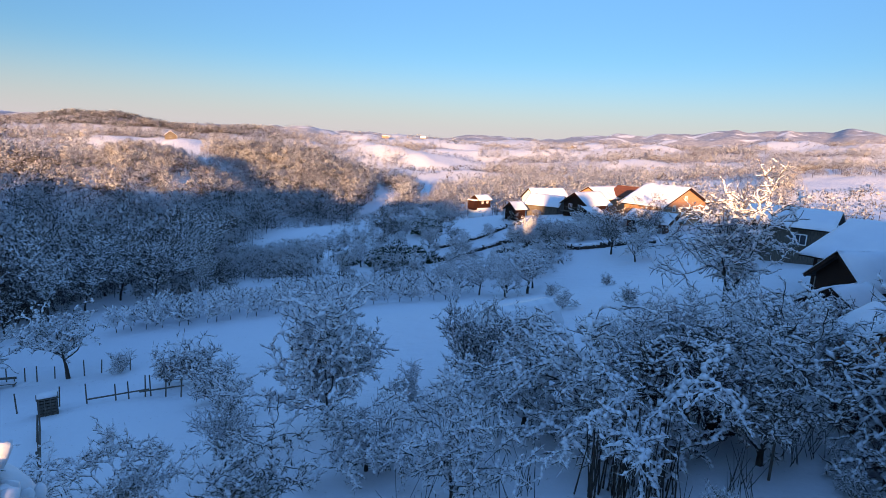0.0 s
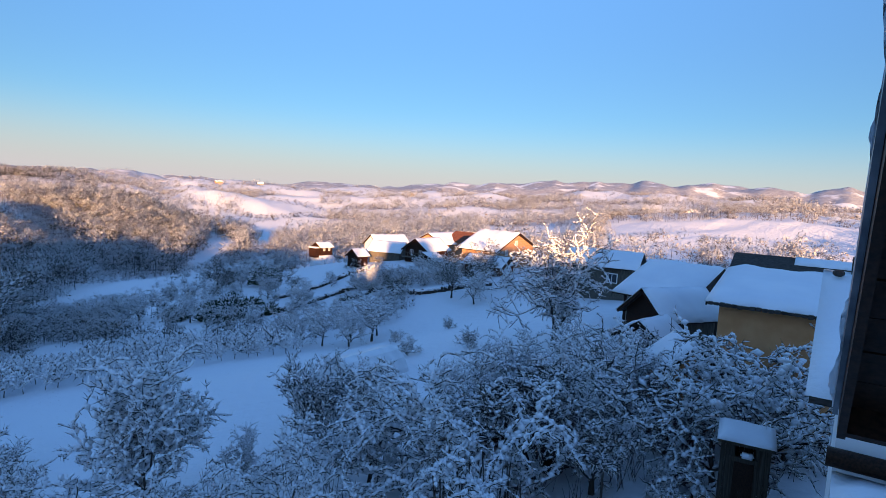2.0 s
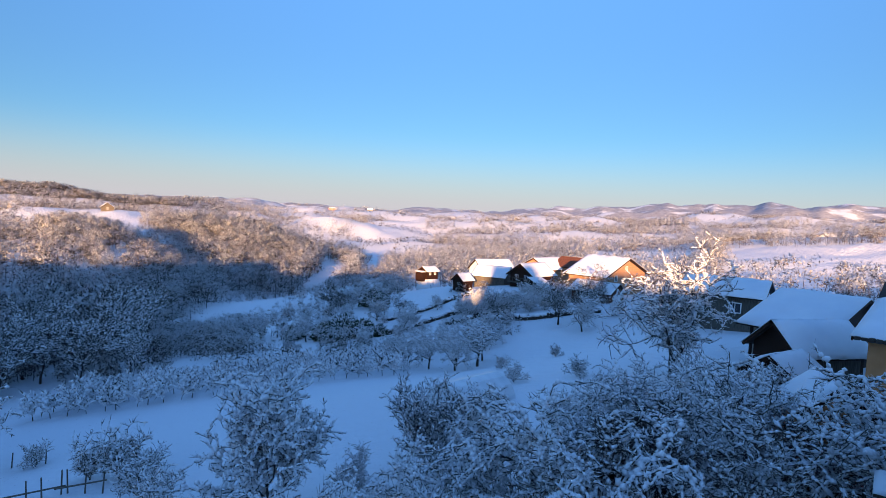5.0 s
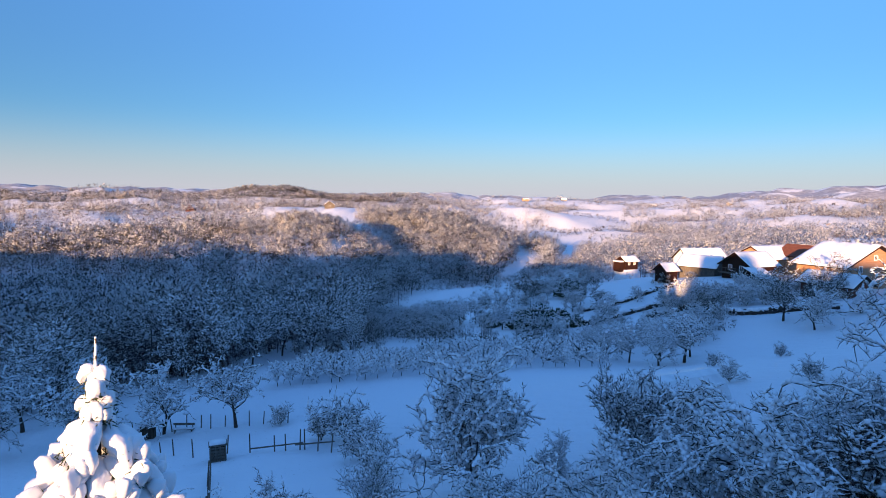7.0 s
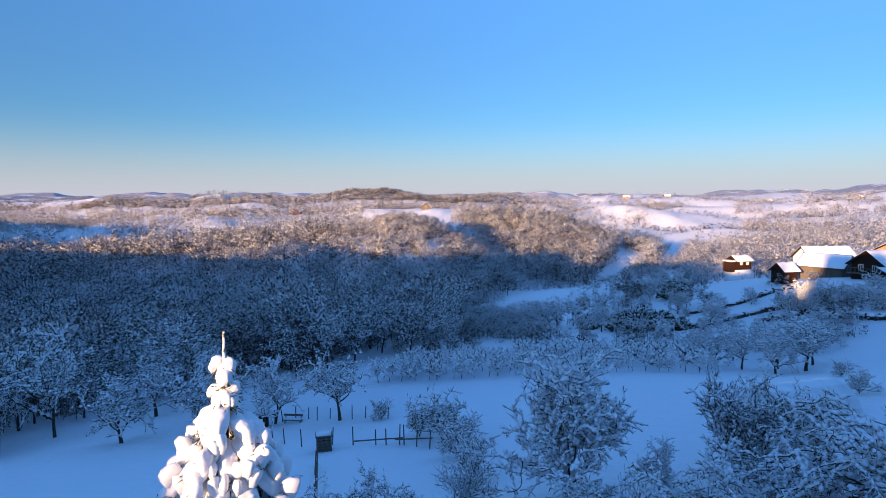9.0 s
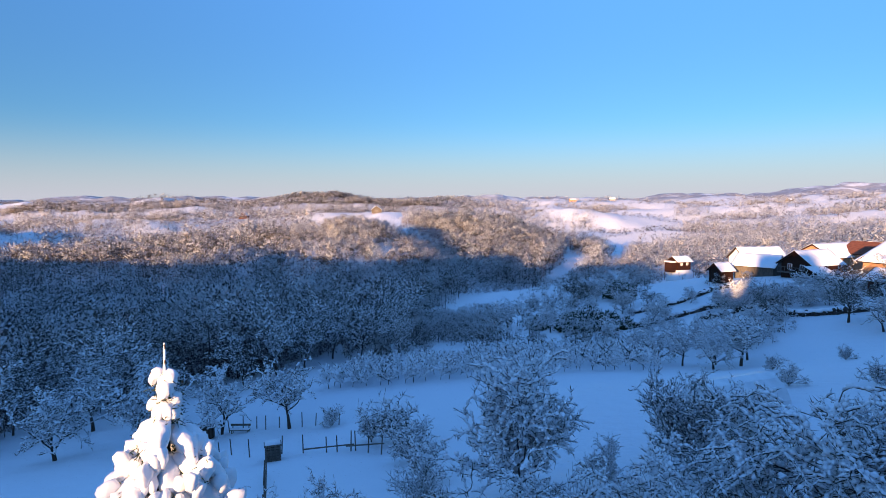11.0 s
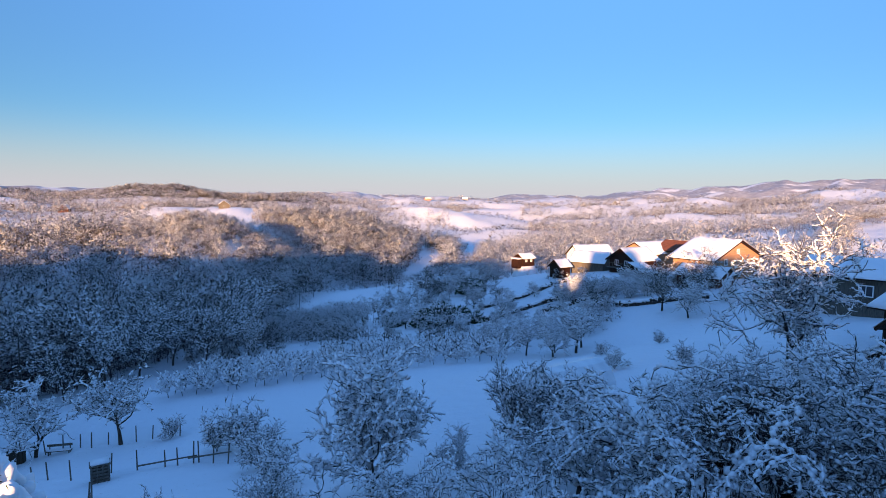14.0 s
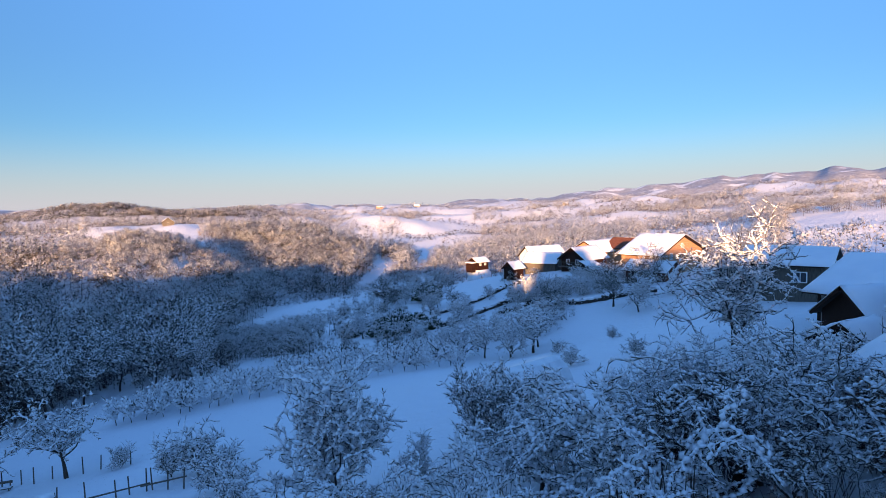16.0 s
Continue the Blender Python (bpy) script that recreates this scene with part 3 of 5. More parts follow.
# the front of the wood, tree by tree
WOOD_LABEL = "slender leafless woodland tree with frosted twigs"
forest = [fruit_tree("woodland_tree", 45 + k, 9.0, 0.6 + 0.1 * k, WOOD_LABEL, levels=3, kids=(7, 5, 4), trunk_h=2.6, trunk_r=0.12, droop=0.1, upright=0.6, thick=0.13, cover=0.5, min_r=0.022, twigs=2600, twig_w=0.03, twig_l=0.75, group="woodland trees") for k in range(3)]
rg = np.random.default_rng(29)
spots = []
while len(spots) < 105:
    az, r = rg.uniform(-64, -13), 50 + 62 * rg.uniform(0, 1) ** 1.1
    x, y = r * math.sin(radians(az)), r * math.cos(radians(az))
    if r > 52 + 0.36 * (az + 62) and all(math.hypot(x - a, y - b) > 4.2 for a, b in spots) and math.hypot(x + 33, y - 82) > 6:
        spots.append((x, y))
for k, (x, y) in enumerate(spots):
    plant(forest[k % 3], x, y, rg.uniform(0.65, 1.2), rg.uniform(0, 360))
rg = np.random.default_rng(23)
for k in range(24):
    az, r, sc = rg.uniform(-11, 15), rg.uniform(74, 128), rg.uniform(0.6, 1.15)
    if abs(az - 12.7) > 1.8 and not (az < 3 and r > 98):
        plant(orchard[k % 2] if k % 3 else bare, r * math.sin(radians(az)), r * math.cos(radians(az)), sc, rg.uniform(0, 360))
for x, y, sc, turn in [(33.0, 68.5, 1.05, 0), (36.2, 67.2, 1.0, 120), (43.0, 77.0, 0.9, 220), (28.3, 80.0, 0.6, 40)]:
    plant(bare, x, y, sc, turn)
for x, y, sc, turn in [(-9.3, 34.2, 1.45, 0), (-7.2, 29.6, 1.1, 70), (-15.7, 40.2, 0.8, 140), (19.6, 37.2, 0.75, 200), (-11.0, 35.0, 1.2, 30), (-5.6, 26.0, 1.0, 10), (15.5, 39.0, 0.8, 20), (17.5, 47.0, 0.6, 90), (24.0, 50.0, 0.6, 10), (-7.6, 33.5, 0.9, 130)]:
    plant(shrub, x, y, sc, turn)


def seg_dist(x, y, x0, y0, x1, y1):
    dx, dy = x1 - x0, y1 - y0
    t = np.clip(((x - x0) * dx + (y - y0) * dy) / (dx * dx + dy * dy), 0, 1)
    return np.hypot(x - x0 - t * dx, y - y0 - t * dy)


# bushes and young trees about the terraces below the farm
rg = np.random.default_rng(61)
for k in range(64):
    az, r = (rg.uniform(6, 27), rg.uniform(80, 101)) if k < 30 else (rg.uniform(16, 26.5), rg.uniform(86, 99))
    x, y = r * math.sin(radians(az)), r * math.cos(radians(az))
    if seg_dist(np.array([x]), np.array([y]), 15, 92, 27, 93)[0] > 3.0:
        if k % 3:
            plant(shrub, x, y, rg.uniform(0.7, 1.35) * (1.25 if k >= 30 else 1), rg.uniform(0, 360))
        else:
            plant(orchard[k % 2], x, y, rg.uniform(0.32, 0.55) * (1.3 if k >= 30 else 1), rg.uniform(0, 360))


def far_tree_arrays(rg, xs, ys, hs, shards, width):
    # woods: trunks and a crown of many fine twigs for each tree
    n = len(xs)
    zs = land(xs, ys)
    base = np.stack([xs, ys, zs], -1)
    top = base + np.stack([rg.normal(0, 0.03, n) * hs, rg.normal(0, 0.03, n) * hs, hs * 0.55], -1)
    VT, TT = prisms(base, top, 0.010 * hs, 0.004 * hs, 3)
    m = n * shards
    c = np.repeat(base, shards, 0)
    h = np.repeat(hs, shards)
    # boughs spread over a rounded crown, each with a fan of twigs
    tufts = 13
    ph, zt = rg.uniform(0, 6.283, (n, tufts)), 0.12 + 0.76 * rg.uniform(0, 1, (n, tufts)) ** 0.8
    wide = rg.uniform(0.34, 0.48, (n, 1))
    rt = wide * np.sqrt(np.clip(1 - ((zt - 0.52) / 0.46) ** 2, 0.03, 1)) * rg.uniform(0.5, 1.05, (n, tufts))
    which = rg.integers(0, tufts, m)
    tree = np.repeat(np.arange(n), shards)
    cx, cy, cz = (rt * np.cos(ph))[tree, which], (rt * np.sin(ph))[tree, which], zt[tree, which]
    bough = np.stack([cx, cy, cz], -1)
    q = bough + rg.normal(0, 1, (m, 3)) * np.array([0.062, 0.062, 0.05])
    p = c + q * h[:, None]
    outward = (bough - np.array([0, 0, 0.38])) * np.array([1, 1, 0.9])
    outward /= np.linalg.norm(outward, axis=1, keepdims=True) + 1e-9
    own = (q - bough) * np.array([1, 1, 1.2])
    own /= np.linalg.norm(own, axis=1, keepdims=True) + 1e-9
    d = outward * 0.5 + own * 0.4 + rg.normal(0, 0.5, (m, 3))
    d /= np.linalg.norm(d, axis=1, keepdims=True)
    side = np.cross(d, rg.normal(0, 1, (m, 3)))
    side /= np.linalg.norm(side, axis=1, keepdims=True) + 1e-9
    outward = outward * 0.6 + own * 0.75
    ln, w = h * width * rg.uniform(2.0, 5.0, m), width * h * rg.uniform(0.6, 1.35, m)
    V = np.empty((m, 3, 3))
    V[:, 0] = p - side * w[:, None]
    V[:, 1] = p + side * w[:, None]
    V[:, 2] = p + d * ln[:, None]
    # faces turned sunward to fit the camera's view; soft normals round each crown
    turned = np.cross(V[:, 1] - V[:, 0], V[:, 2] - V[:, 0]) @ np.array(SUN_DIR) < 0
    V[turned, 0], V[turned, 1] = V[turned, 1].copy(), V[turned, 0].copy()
    soft = outward + rg.normal(0, 0.15, (m, 3)) + np.array([0, 0, 0.25])
    soft /= np.linalg.norm(soft, axis=1, keepdims=True)
    return VT, TT, V.reshape(-1, 3), np.arange(m * 3).reshape(-1, 3), np.repeat(soft, 3, 0)


def wood(name, seed, xs, ys, hs, shards, width, material, label):
    rg = np.random.default_rng(seed)
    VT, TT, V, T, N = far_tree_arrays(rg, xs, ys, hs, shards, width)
    ob = empty(name, Matrix.Identity(4), label, "woods")
    ob["kind"] = "stuff"
    a = array_ob("trunks", VT, TT, BARK, ob)
    a["kind"] = "stuff"
    b = array_ob("crowns", V, T, material, ob, normals=N)
    b["kind"] = "stuff"


def scatter(rg, n, r0, r1, a0, a1):
    az = np.radians(rg.uniform(a0, a1, n))
    r = np.sqrt(rg.uniform(r0 * r0, r1 * r1, n))
    return r * np.sin(az), r * np.cos(az)


def patchy(x, y, lam, seed):
    rg2 = np.random.default_rng(seed)
    v = 0
    for k in range(6):
        a, ph, l = rg2.uniform(0, 6.283), rg2.uniform(0, 6.283), lam * rg2.uniform(0.6, 1.8)
        v = v + np.sin((x * np.cos(a) + y * np.sin(a)) * 6.283 / l + ph)
    return v / 6


rg = np.random.default_rng(3)
# the wooded valley side
x, y = scatter(rg, 15000, 62, 330, -68, 6)
az, r = np.degrees(np.arctan2(x, y)), np.hypot(x, y)
edge = 66 + 22 * sstep(-30, -12, az) + 50 * sstep(-14, -4, az)
keep = (r > edge) & (seg_dist(x, y, -12, 185, 6, 205) > 8.5) & (seg_dist(x, y, 5, 205, 19, 293) > 8) & (seg_dist(x, y, -38, 90, -34, 100) > 4)
keep &= seg_dist(x, y, -117, 398, -92, 300) > 27
keep &= ~((az > -12.5) & (r < 168)) & ~((az > -7.5) & (r < 218)) & ~((az > -9.5) & (r < 180))
x, y = x[keep], y[keep]
sp = rg.random(len(x)) < 0.40
x, y = x[sp], y[sp]
hs = 4.5 + 8.5 * rg.uniform(0, 1, len(x)) ** 1.2
az, r = np.degrees(np.arctan2(x, y)), np.hypot(x, y)
hs = np.where((r > 240) & (az > -23) & (az < -11), 0.6 * hs, hs)
knoll = np.hypot((x + 72) / 1.25, y - 226) < 30
pale = ~knoll & (rg.random(len(x)) < 0.3)
close = ~pale & ~knoll & (np.hypot(x, y) < 135)
deep = ~pale & ~close & ~knoll
wood("woods_near", 1, x[close], y[close], hs[close], 520, 0.0100, WOOD_NEAR, "dense snow-dusted leafless wood filling the valley")
wood("woods_valley", 2, x[deep], y[deep], hs[deep], 200, 0.0165, WOOD_NEAR, "snow-dusted wood on the far side of the valley")
wood("woods_pale", 11, x[pale], y[pale], hs[pale] * 0.92, 200, 0.0165, WOOD_PALE, "paler thickly frosted trees scattered through the wood")
# tall brown-stemmed trees on the knoll below the hill house
kr, ka = np.sqrt(rg.uniform(0, 1, 330)), rg.uniform(0, 6.283, 330)
kx, ky = -72 + 39 * kr * np.cos(ka), 226 + 31 * kr * np.sin(ka)
wood("woods_knoll", 15, kx, ky, rg.uniform(6, 8.5, len(kx)) + 1.5 * (1 - kr), 360, 0.0135, WOOD_KNOLL, "tall brown-stemmed frosted trees on a knoll")
# the rounded wooded spur beside the snowy valley floor
kx, ky = rg.uniform(-1, 1, 900), rg.uniform(-1, 1, 900)
ok = np.hypot(kx, ky) < 1
kx, ky = kx[ok], ky[ok]
kx, ky = -26 + 52 * kx * 0.914 + 34 * ky * 0.407, 300 - 52 * kx * 0.407 + 34 * ky * 0.914
ok = (seg_dist(kx, ky, 5, 205, 19, 293) > 8) & (seg_dist(kx, ky, 19, 293, 45, 400) > 14)
kx, ky = kx[ok], ky[ok]
wood("woods_spur", 16, kx, ky, rg.uniform(5.5, 10, len(kx)), 230, 0.0145, WOOD_HILL, "frosted wood over a rounded spur above the valley")
# hill woods behind
x, y = scatter(rg, 15000, 320, 860, -70, 68)
az, r = np.degrees(np.arctan2(x, y)), np.hypot(x, y)
keep = (patchy(x, y, 120, 5) > np.where(az < -12, np.where((r < 500) & (az < -24), -0.7, -0.24), -0.02)) & (seg_dist(x, y, 19, 293, 45, 400) > 22) & (seg_dist(x, y, 45, 400, 110, 640) > 38) & (seg_dist(x, y, -117, 398, -95, 310) > 36)
keep &= ~((az > 36) & (az < 53) & (r < 420))
x, y, brown = x[keep], y[keep], az[keep] < -13 - 3 * np.sin(r[keep] / 40)
hs = 4 + 6.5 * rg.uniform(0, 1, len(x))
wood("woods_middle", 2, x[~brown], y[~brown], hs[~brown], 80, 0.026, WOOD_HILL, "snowy woods on the hills across the valley")
wood("woods_hills", 18, x[brown], y[brown], hs[brown], 80, 0.026, WOOD_KNOLL, "brownish frosted woods over rolling hills")
# brush and young trees about the stream meadow
x, y = scatter(rg, 900, 118, 262, -13, 13)
az, r = np.degrees(np.arctan2(x, y)), np.hypot(x, y)
keep = (patchy(x, y, 22, 41) > -0.3) & (seg_dist(x, y, -18, 168, 0, 210) > 8) & (seg_dist(x, y, 2, 212, 19, 293) > 5.5) & ~((az < -2) & (r < 150)) & ~((np.abs(az - 12.7) < 1.6) & (r > 125))
x, y = x[keep], y[keep]
wood("valley_brush", 19, x, y, np.where(np.hypot(x, y) < 165, 0.7, 1.0) * rg.uniform(1.8, 5.2, len(x)), 240, 0.019, WOOD_PALE, "frosted brush and young trees about a stream meadow")
# trees behind the farmhouses and to the side
x, y = scatter(rg, 4200, 118, 330, 8, 70)
az, r = np.degrees(np.arctan2(x, y)), np.hypot(x, y)
keep = (patchy(x, y, 90, 9) > -0.1) & ~((az > 40) & (az < 62) & (r > 150) & (r < 300)) & ~((r < 145) & (az < 30)) & (np.hypot(x - 30, y - 135) > 7)
x, y = x[keep], y[keep]
sp = rg.random(len(x)) < 0.5
x, y = x[sp], y[sp]
wood("woods_right", 4, x, y, rg.uniform(5.5, 10, len(x)), 240, 0.0145, WOOD_HILL, "sunlit frosted trees behind the farmhouses")
# bare brown woods on the skyline knolls
kx = np.concatenate([rg.normal(-323, 62, 900), rg.normal(-168, 40, 450), rg.normal(-250, 45, 300)])
ky = np.concatenate([rg.normal(838, 40, 900), rg.normal(690, 26, 450), rg.normal(800, 30, 300)])
wood("woods_skyline", 14, kx, ky, rg.uniform(6, 10, len(kx)), 44, 0.038, WOOD_BROWN, "bare brown woods on distant knolls")
# far belts
r, az = 720 + 2500 * rg.uniform(0, 1, 60000) ** 1.35, np.radians(rg.uniform(-66, 70, 60000))
x, y = r * np.sin(az), r * np.cos(az)
left = az < np.radians(-9) + 0.05 * np.sin(r / 130)
keep = patchy(x, y, 300, 12) + 0.6 * patchy(x, y, 110, 13) > np.where(left, -0.12, 0.22)
x, y, left = x[keep], y[keep], left[keep]
wood("woods_brown", 22, x[left], y[left], rg.uniform(4, 9, left.sum()), 18, 0.062, WOOD_BROWN, "brown leafless woods over distant hills")
x, y = x[~left], y[~left]
wood("woods_far", 6, x, y, rg.uniform(4, 9, len(x)), 18, 0.062, WOOD_FAR, "far tree belts on snowy hills")
# hedgerows between the far fields
hx, hy = [], []
for k in range(150):
    az, r0 = math.radians(rg.uniform(-45, 62)), 420 + 1300 * rg.uniform(0, 1) ** 1.2
    bearing, n = az + math.radians(90 + rg.normal(0, 22)), int(rg.uniform(14, 46))
    t = np.arange(n) * rg.uniform(3.5, 5.5) + rg.normal(0, 1, n)
    hx.append(r0 * math.sin(az) + t * math.sin(bearing) + rg.normal(0, 1.5, n))
    hy.append(r0 * math.cos(az) + t * math.cos(bearing) + rg.normal(0, 1.5, n))
hx, hy = np.concatenate(hx), np.concatenate(hy)
wood("hedgerows", 21, hx, hy, rg.uniform(2, 6, len(hx)), 26, 0.055, WOOD_BROWN, "brown hedgerows between distant snowy fields")
# undergrowth along the foot of the wood
x, y = scatter(rg, 2100, 60, 140, -66, -4)
az, r = np.degrees(np.arctan2(x, y)), np.hypot(x, y)
keep = (patchy(x, y, 14, 33) > -0.15) & (r > 64 + 10 * sstep(-40, -15, az)) & (seg_dist(x, y, -33, 76, -29, 82) > 3.0)
x, y = x[keep], y[keep]
wood("undergrowth", 7, x, y, rg.uniform(1.6, 4.6, len(x)), 170, 0.020, WOOD_PALE, "snowy undergrowth along the edge of the wood")
# hedge and thicket in the dip between field and terraces
x, y = scatter(rg, 2600, 70, 140, -26, 22)
az, r = np.degrees(np.arctan2(x, y)), np.hypot(x, y)
keep = (patchy(x, y, 13, 21) > 0.02) & (seg_dist(x, y, 14, 92, 27, 92) > 6.5) & (y > 66) & (np.hypot(x - 7, y - 90) > 5.5) & (np.hypot(x - 14, y - 111) > 4) & ~((np.abs(az - 12.7) < 2.2) & (r > 100)) & ~((np.abs(az - 22) < 3) & (r > 97))
x, y = x[keep], y[keep]
sp = rg.random(len(x)) < 0.8
x, y = x[sp], y[sp]
low = (np.abs(np.degrees(np.arctan2(x, y)) - 17.5) < 8) & (np.hypot(x, y) > 78)
hollow = (np.abs(np.degrees(np.arctan2(x, y)) + 2.5) < 6) & (np.hypot(x, y) > 104)
wood("thicket", 8, x, y, np.where(low, 0.6, np.where(hollow, 0.6, 1.0)) * (1.2 + 3.4 * rg.uniform(0, 1, len(x)) ** 2), 230, 0.021, WOOD_PALE, "snow-covered thicket of bushes below the terraces")


# ---- buildings ----
def snow_slab(x0, x1, y0, z0, y1, z1, thick, seed, parent, over=0.06, cells=0.35):
    # lumpy snow lying on a roof slope between (y0, z0) and (y1, z1), from x0 to x1
    rg = np.random.default_rng(seed)
    L = math.hypot(y1 - y0, z1 - z0)
    nx, ny = max(4, min(36, int((x1 - x0) / cells))), max(4, min(26, int(L / cells)))
    ph = rg.uniform(0, 6.28, 8)
    verts, faces = [], []
    ny_, nz_ = -(z1 - z0) / L, (y1 - y0) / L
    if nz_ < 0:
        ny_, nz_ = -ny_, -nz_
    for j in range(ny + 1):
        for i in range(nx + 1):
            u, v = i / nx, j / ny
            x = x0 - over + (x1 - x0 + 2 * over) * u
            ed = min(u, 1 - u) * nx, min(v, 1 - v) * ny
            e = min(1.0, 0.12 + 0.55 * min(ed))
            h = thick * e * (0.9 + 0.12 * math.sin(x * 1.7 + ph[0]) + 0.10 * math.sin(v * L * 2.3 + ph[1]) + 0.08 * math.sin(x * 4.1 + v * 5 + ph[2]))
            wob = 0.05 * math.sin(x * 3.3 + ph[3]) + 0.04 * math.sin(x * 7.9 + ph[4])
            vv = v + (wob / L if j in (0, ny) else 0)
            verts.append((x, y0 + (y1 - y0) * vv + ny_ * h, z0 + (z1 - z0) * vv + nz_ * h))
    m = (nx + 1) * (ny + 1)
    for j in range(ny + 1):
        for i in range(nx + 1):
            u, v = i / nx, j / ny
            verts.append((x0 - over + (x1 - x0 + 2 * over) * u, y0 + (y1 - y0) * v, z0 + (z1 - z0) * v))
    q = lambda i, j: j * (nx + 1) + i
    flip = (y1 - y0) < 0
    for j in range(ny):
        for i in range(nx):
            f = (q(i, j), q(i + 1, j), q(i + 1, j + 1), q(i, j + 1))
            faces.append(f[::-1] if flip else f)
    rim = [q(i, 0) for i in range(nx)] + [q(nx, j) for j in range(ny)] + [q(i, ny) for i in range(nx, 0, -1)] + [q(0, j) for j in range(ny, 0, -1)]
    for a, b in zip(rim, rim[1:] + rim[:1]):
        f = (a, a + m, b + m, b)
        faces.append(f[::-1] if flip else f)
    return mesh_ob("roof_snow", verts, faces, SNOW, parent, "thick smooth snow", smooth=True)


def slab(name, x0, x1, y0, z0, y1, z1, t, material, parent, label=""):
    L = math.hypot(y1 - y0, z1 - z0)
    ny_, nz_ = -(z1 - z0) / L, (y1 - y0) / L
    if nz_ < 0:
        ny_, nz_ = -ny_, -nz_
    v = []
    for k in (0, -t):
        for x, y, z in ((x0, y0, z0), (x1, y0, z0), (x1, y1, z1), (x0, y1, z1)):
            v.append((x, y + ny_ * k, z + nz_ * k))
    f = [(0, 1, 2, 3), (7, 6, 5, 4), (0, 4, 5, 1), (1, 5, 6, 2), (2, 6, 7, 3), (3, 7, 4, 0)]
    return mesh_ob(name, v, f, material, parent, label)


def window(parent, x, y, z, w, h, face):
    # face: 0 front (-y), 1 back (+y), 2 left gable (-x), 3 right gable (+x)
    fr = {0: pose(x, y, z), 1: pose(x, y, z, 0, 0, 180), 2: pose(x, y, z, 0, 0, -90), 3: pose(x, y, z, 0, 0, 90)}[face]
    b = 0.09
    bm = bmesh.new()
    for a in ((-w / 2, 0, -w / 2 + b, h), (w / 2 - b, 0, w / 2, h), (-w / 2 + b, 0, w / 2 - b, b), (-w / 2 + b, h - b, w / 2 - b, h), (-b / 3, b, b / 3, h - b)):
        box_bm(a[0], -0.06, a[1], a[2], 0.02, a[3], bm=bm)
    f = part("window_frame", bm, WHITE_WALL if w < 1.3 else DARK_WOOD, parent)
    f.matrix_local = fr
    g = part("pane", box_bm(-w / 2 + b, -0.015, b, w / 2 - b, 0.01, h - b), GLASS, f)
    return f


def house(name, label, x, y, z, rot, L, W, eave, ridge, walls, gables, seed, over=0.6, snow=0.3, roof=None, wins=(), category="house", sides=(1, 1), group=""):
    """Ridge along local x; base at z; eave and ridge are heights over the base."""
    roof = roof or ROOF_DARK
    h = empty(name, pose(x, y, z, 0, 0, rot), label, category, group)
    t = 0.25
    for sgn, nm in ((-1, "wall"), (1, "wall")):
        part(nm, box_bm(-L / 2, sgn * W / 2 - (t if sgn > 0 else 0), -1.2, L / 2, sgn * W / 2 + (0 if sgn > 0 else t), eave - 0.05), walls, h)
    for sgn in (-1, 1):
        xo, xi = sgn * (L / 2 + 0.003), sgn * (L / 2 - t)
        prof = [(-W / 2 - 0.003, -1.2), (W / 2 + 0.003, -1.2), (W / 2 + 0.003, eave - 0.08), (0, ridge - 0.1), (-W / 2 - 0.003, eave - 0.08)]
        v = [(xo, a, b) for a, b in prof] + [(xi, a, b) for a, b in prof]
        f = [tuple(range(5)), tuple(range(9, 4, -1))] + [(i, 5 + i, 5 + (i + 1) % 5, (i + 1) % 5) for i in range(5)]
        if sgn < 0:
            f = [q[::-1] for q in f]
        mesh_ob("gable_wall", v, f, gables, h)
    sl = (ridge - eave) / (W / 2)
    yo, zo = W / 2 + over, eave - over * sl
    x0, x1 = -L / 2 - over, L / 2 + over
    for sgn, k in ((-1, 0), (1, 1)):
        slab("roof_slope", x0, x1, sgn * yo, zo, sgn * 0.002, ridge, 0.14, roof, h)
        slab("fascia", x0, x1, sgn * (yo + 0.03), zo - 0.02, sgn * (yo + 0.031), zo - 0.16, 0.03, DARK_WOOD, h)
        if sides[k]:
            snow_slab(x0, x1, sgn * (yo + 0.08), zo - 0.05, sgn * 0.01, ridge + 0.01, snow, seed + k, h)
    for sgn in (-1, 1):
        for s2 in (-1, 1):
            slab("bargeboard", sgn * (L / 2 + over) - 0.03, sgn * (L / 2 + over) + 0.03, s2 * yo, zo - 0.04, s2 * 0.004, ridge - 0.04, 0.2, DARK_WOOD, h)
    for wn_ in wins:
        window(h, *wn_)
    return h


def chimney(parent, x, y, z0, z1, material):
    part("chimney", box_bm(x - 0.25, y - 0.25, z0, x + 0.25, y + 0.25, z1, 0.02), material, parent)
    part("chimney_snow", box_bm(x - 0.27, y - 0.27, z1, x + 0.27, y + 0.27, z1 + 0.18, 0.08), SNOW, parent)


# the farmstead across the slope
hut = house("hut", "small dark timber hut with a snowy gable roof", 30.8, 106.5, -13.4, 31, 2.8, 2.6, 1.2, 2.3, DARK_WOOD, DARK_WOOD, 100, 0.35, 0.2, category="hut")
cab = house("cabin", "reddish-brown wooden cabin with snow on its roof", 30.3, 135.0, -15.2, 31, 3.6, 2.8, 1.6, 2.5, DARK_WOOD, DARK_WOOD, 104, 0.4, 0.22, wins=[(-0.8, -1.42, 0.5, 0.55, 0.65, 0), (0.8, -1.42, 0.5, 0.55, 0.65, 0)], category="cabin")
# bank fills the gap below the cabin, which is raised to fit the camera's view
part("snow_bank", box_bm(-2.6, -2.2, -4.2, 2.4, 1.8, -0.55, 0.5), SNOW, cab, smooth=True)
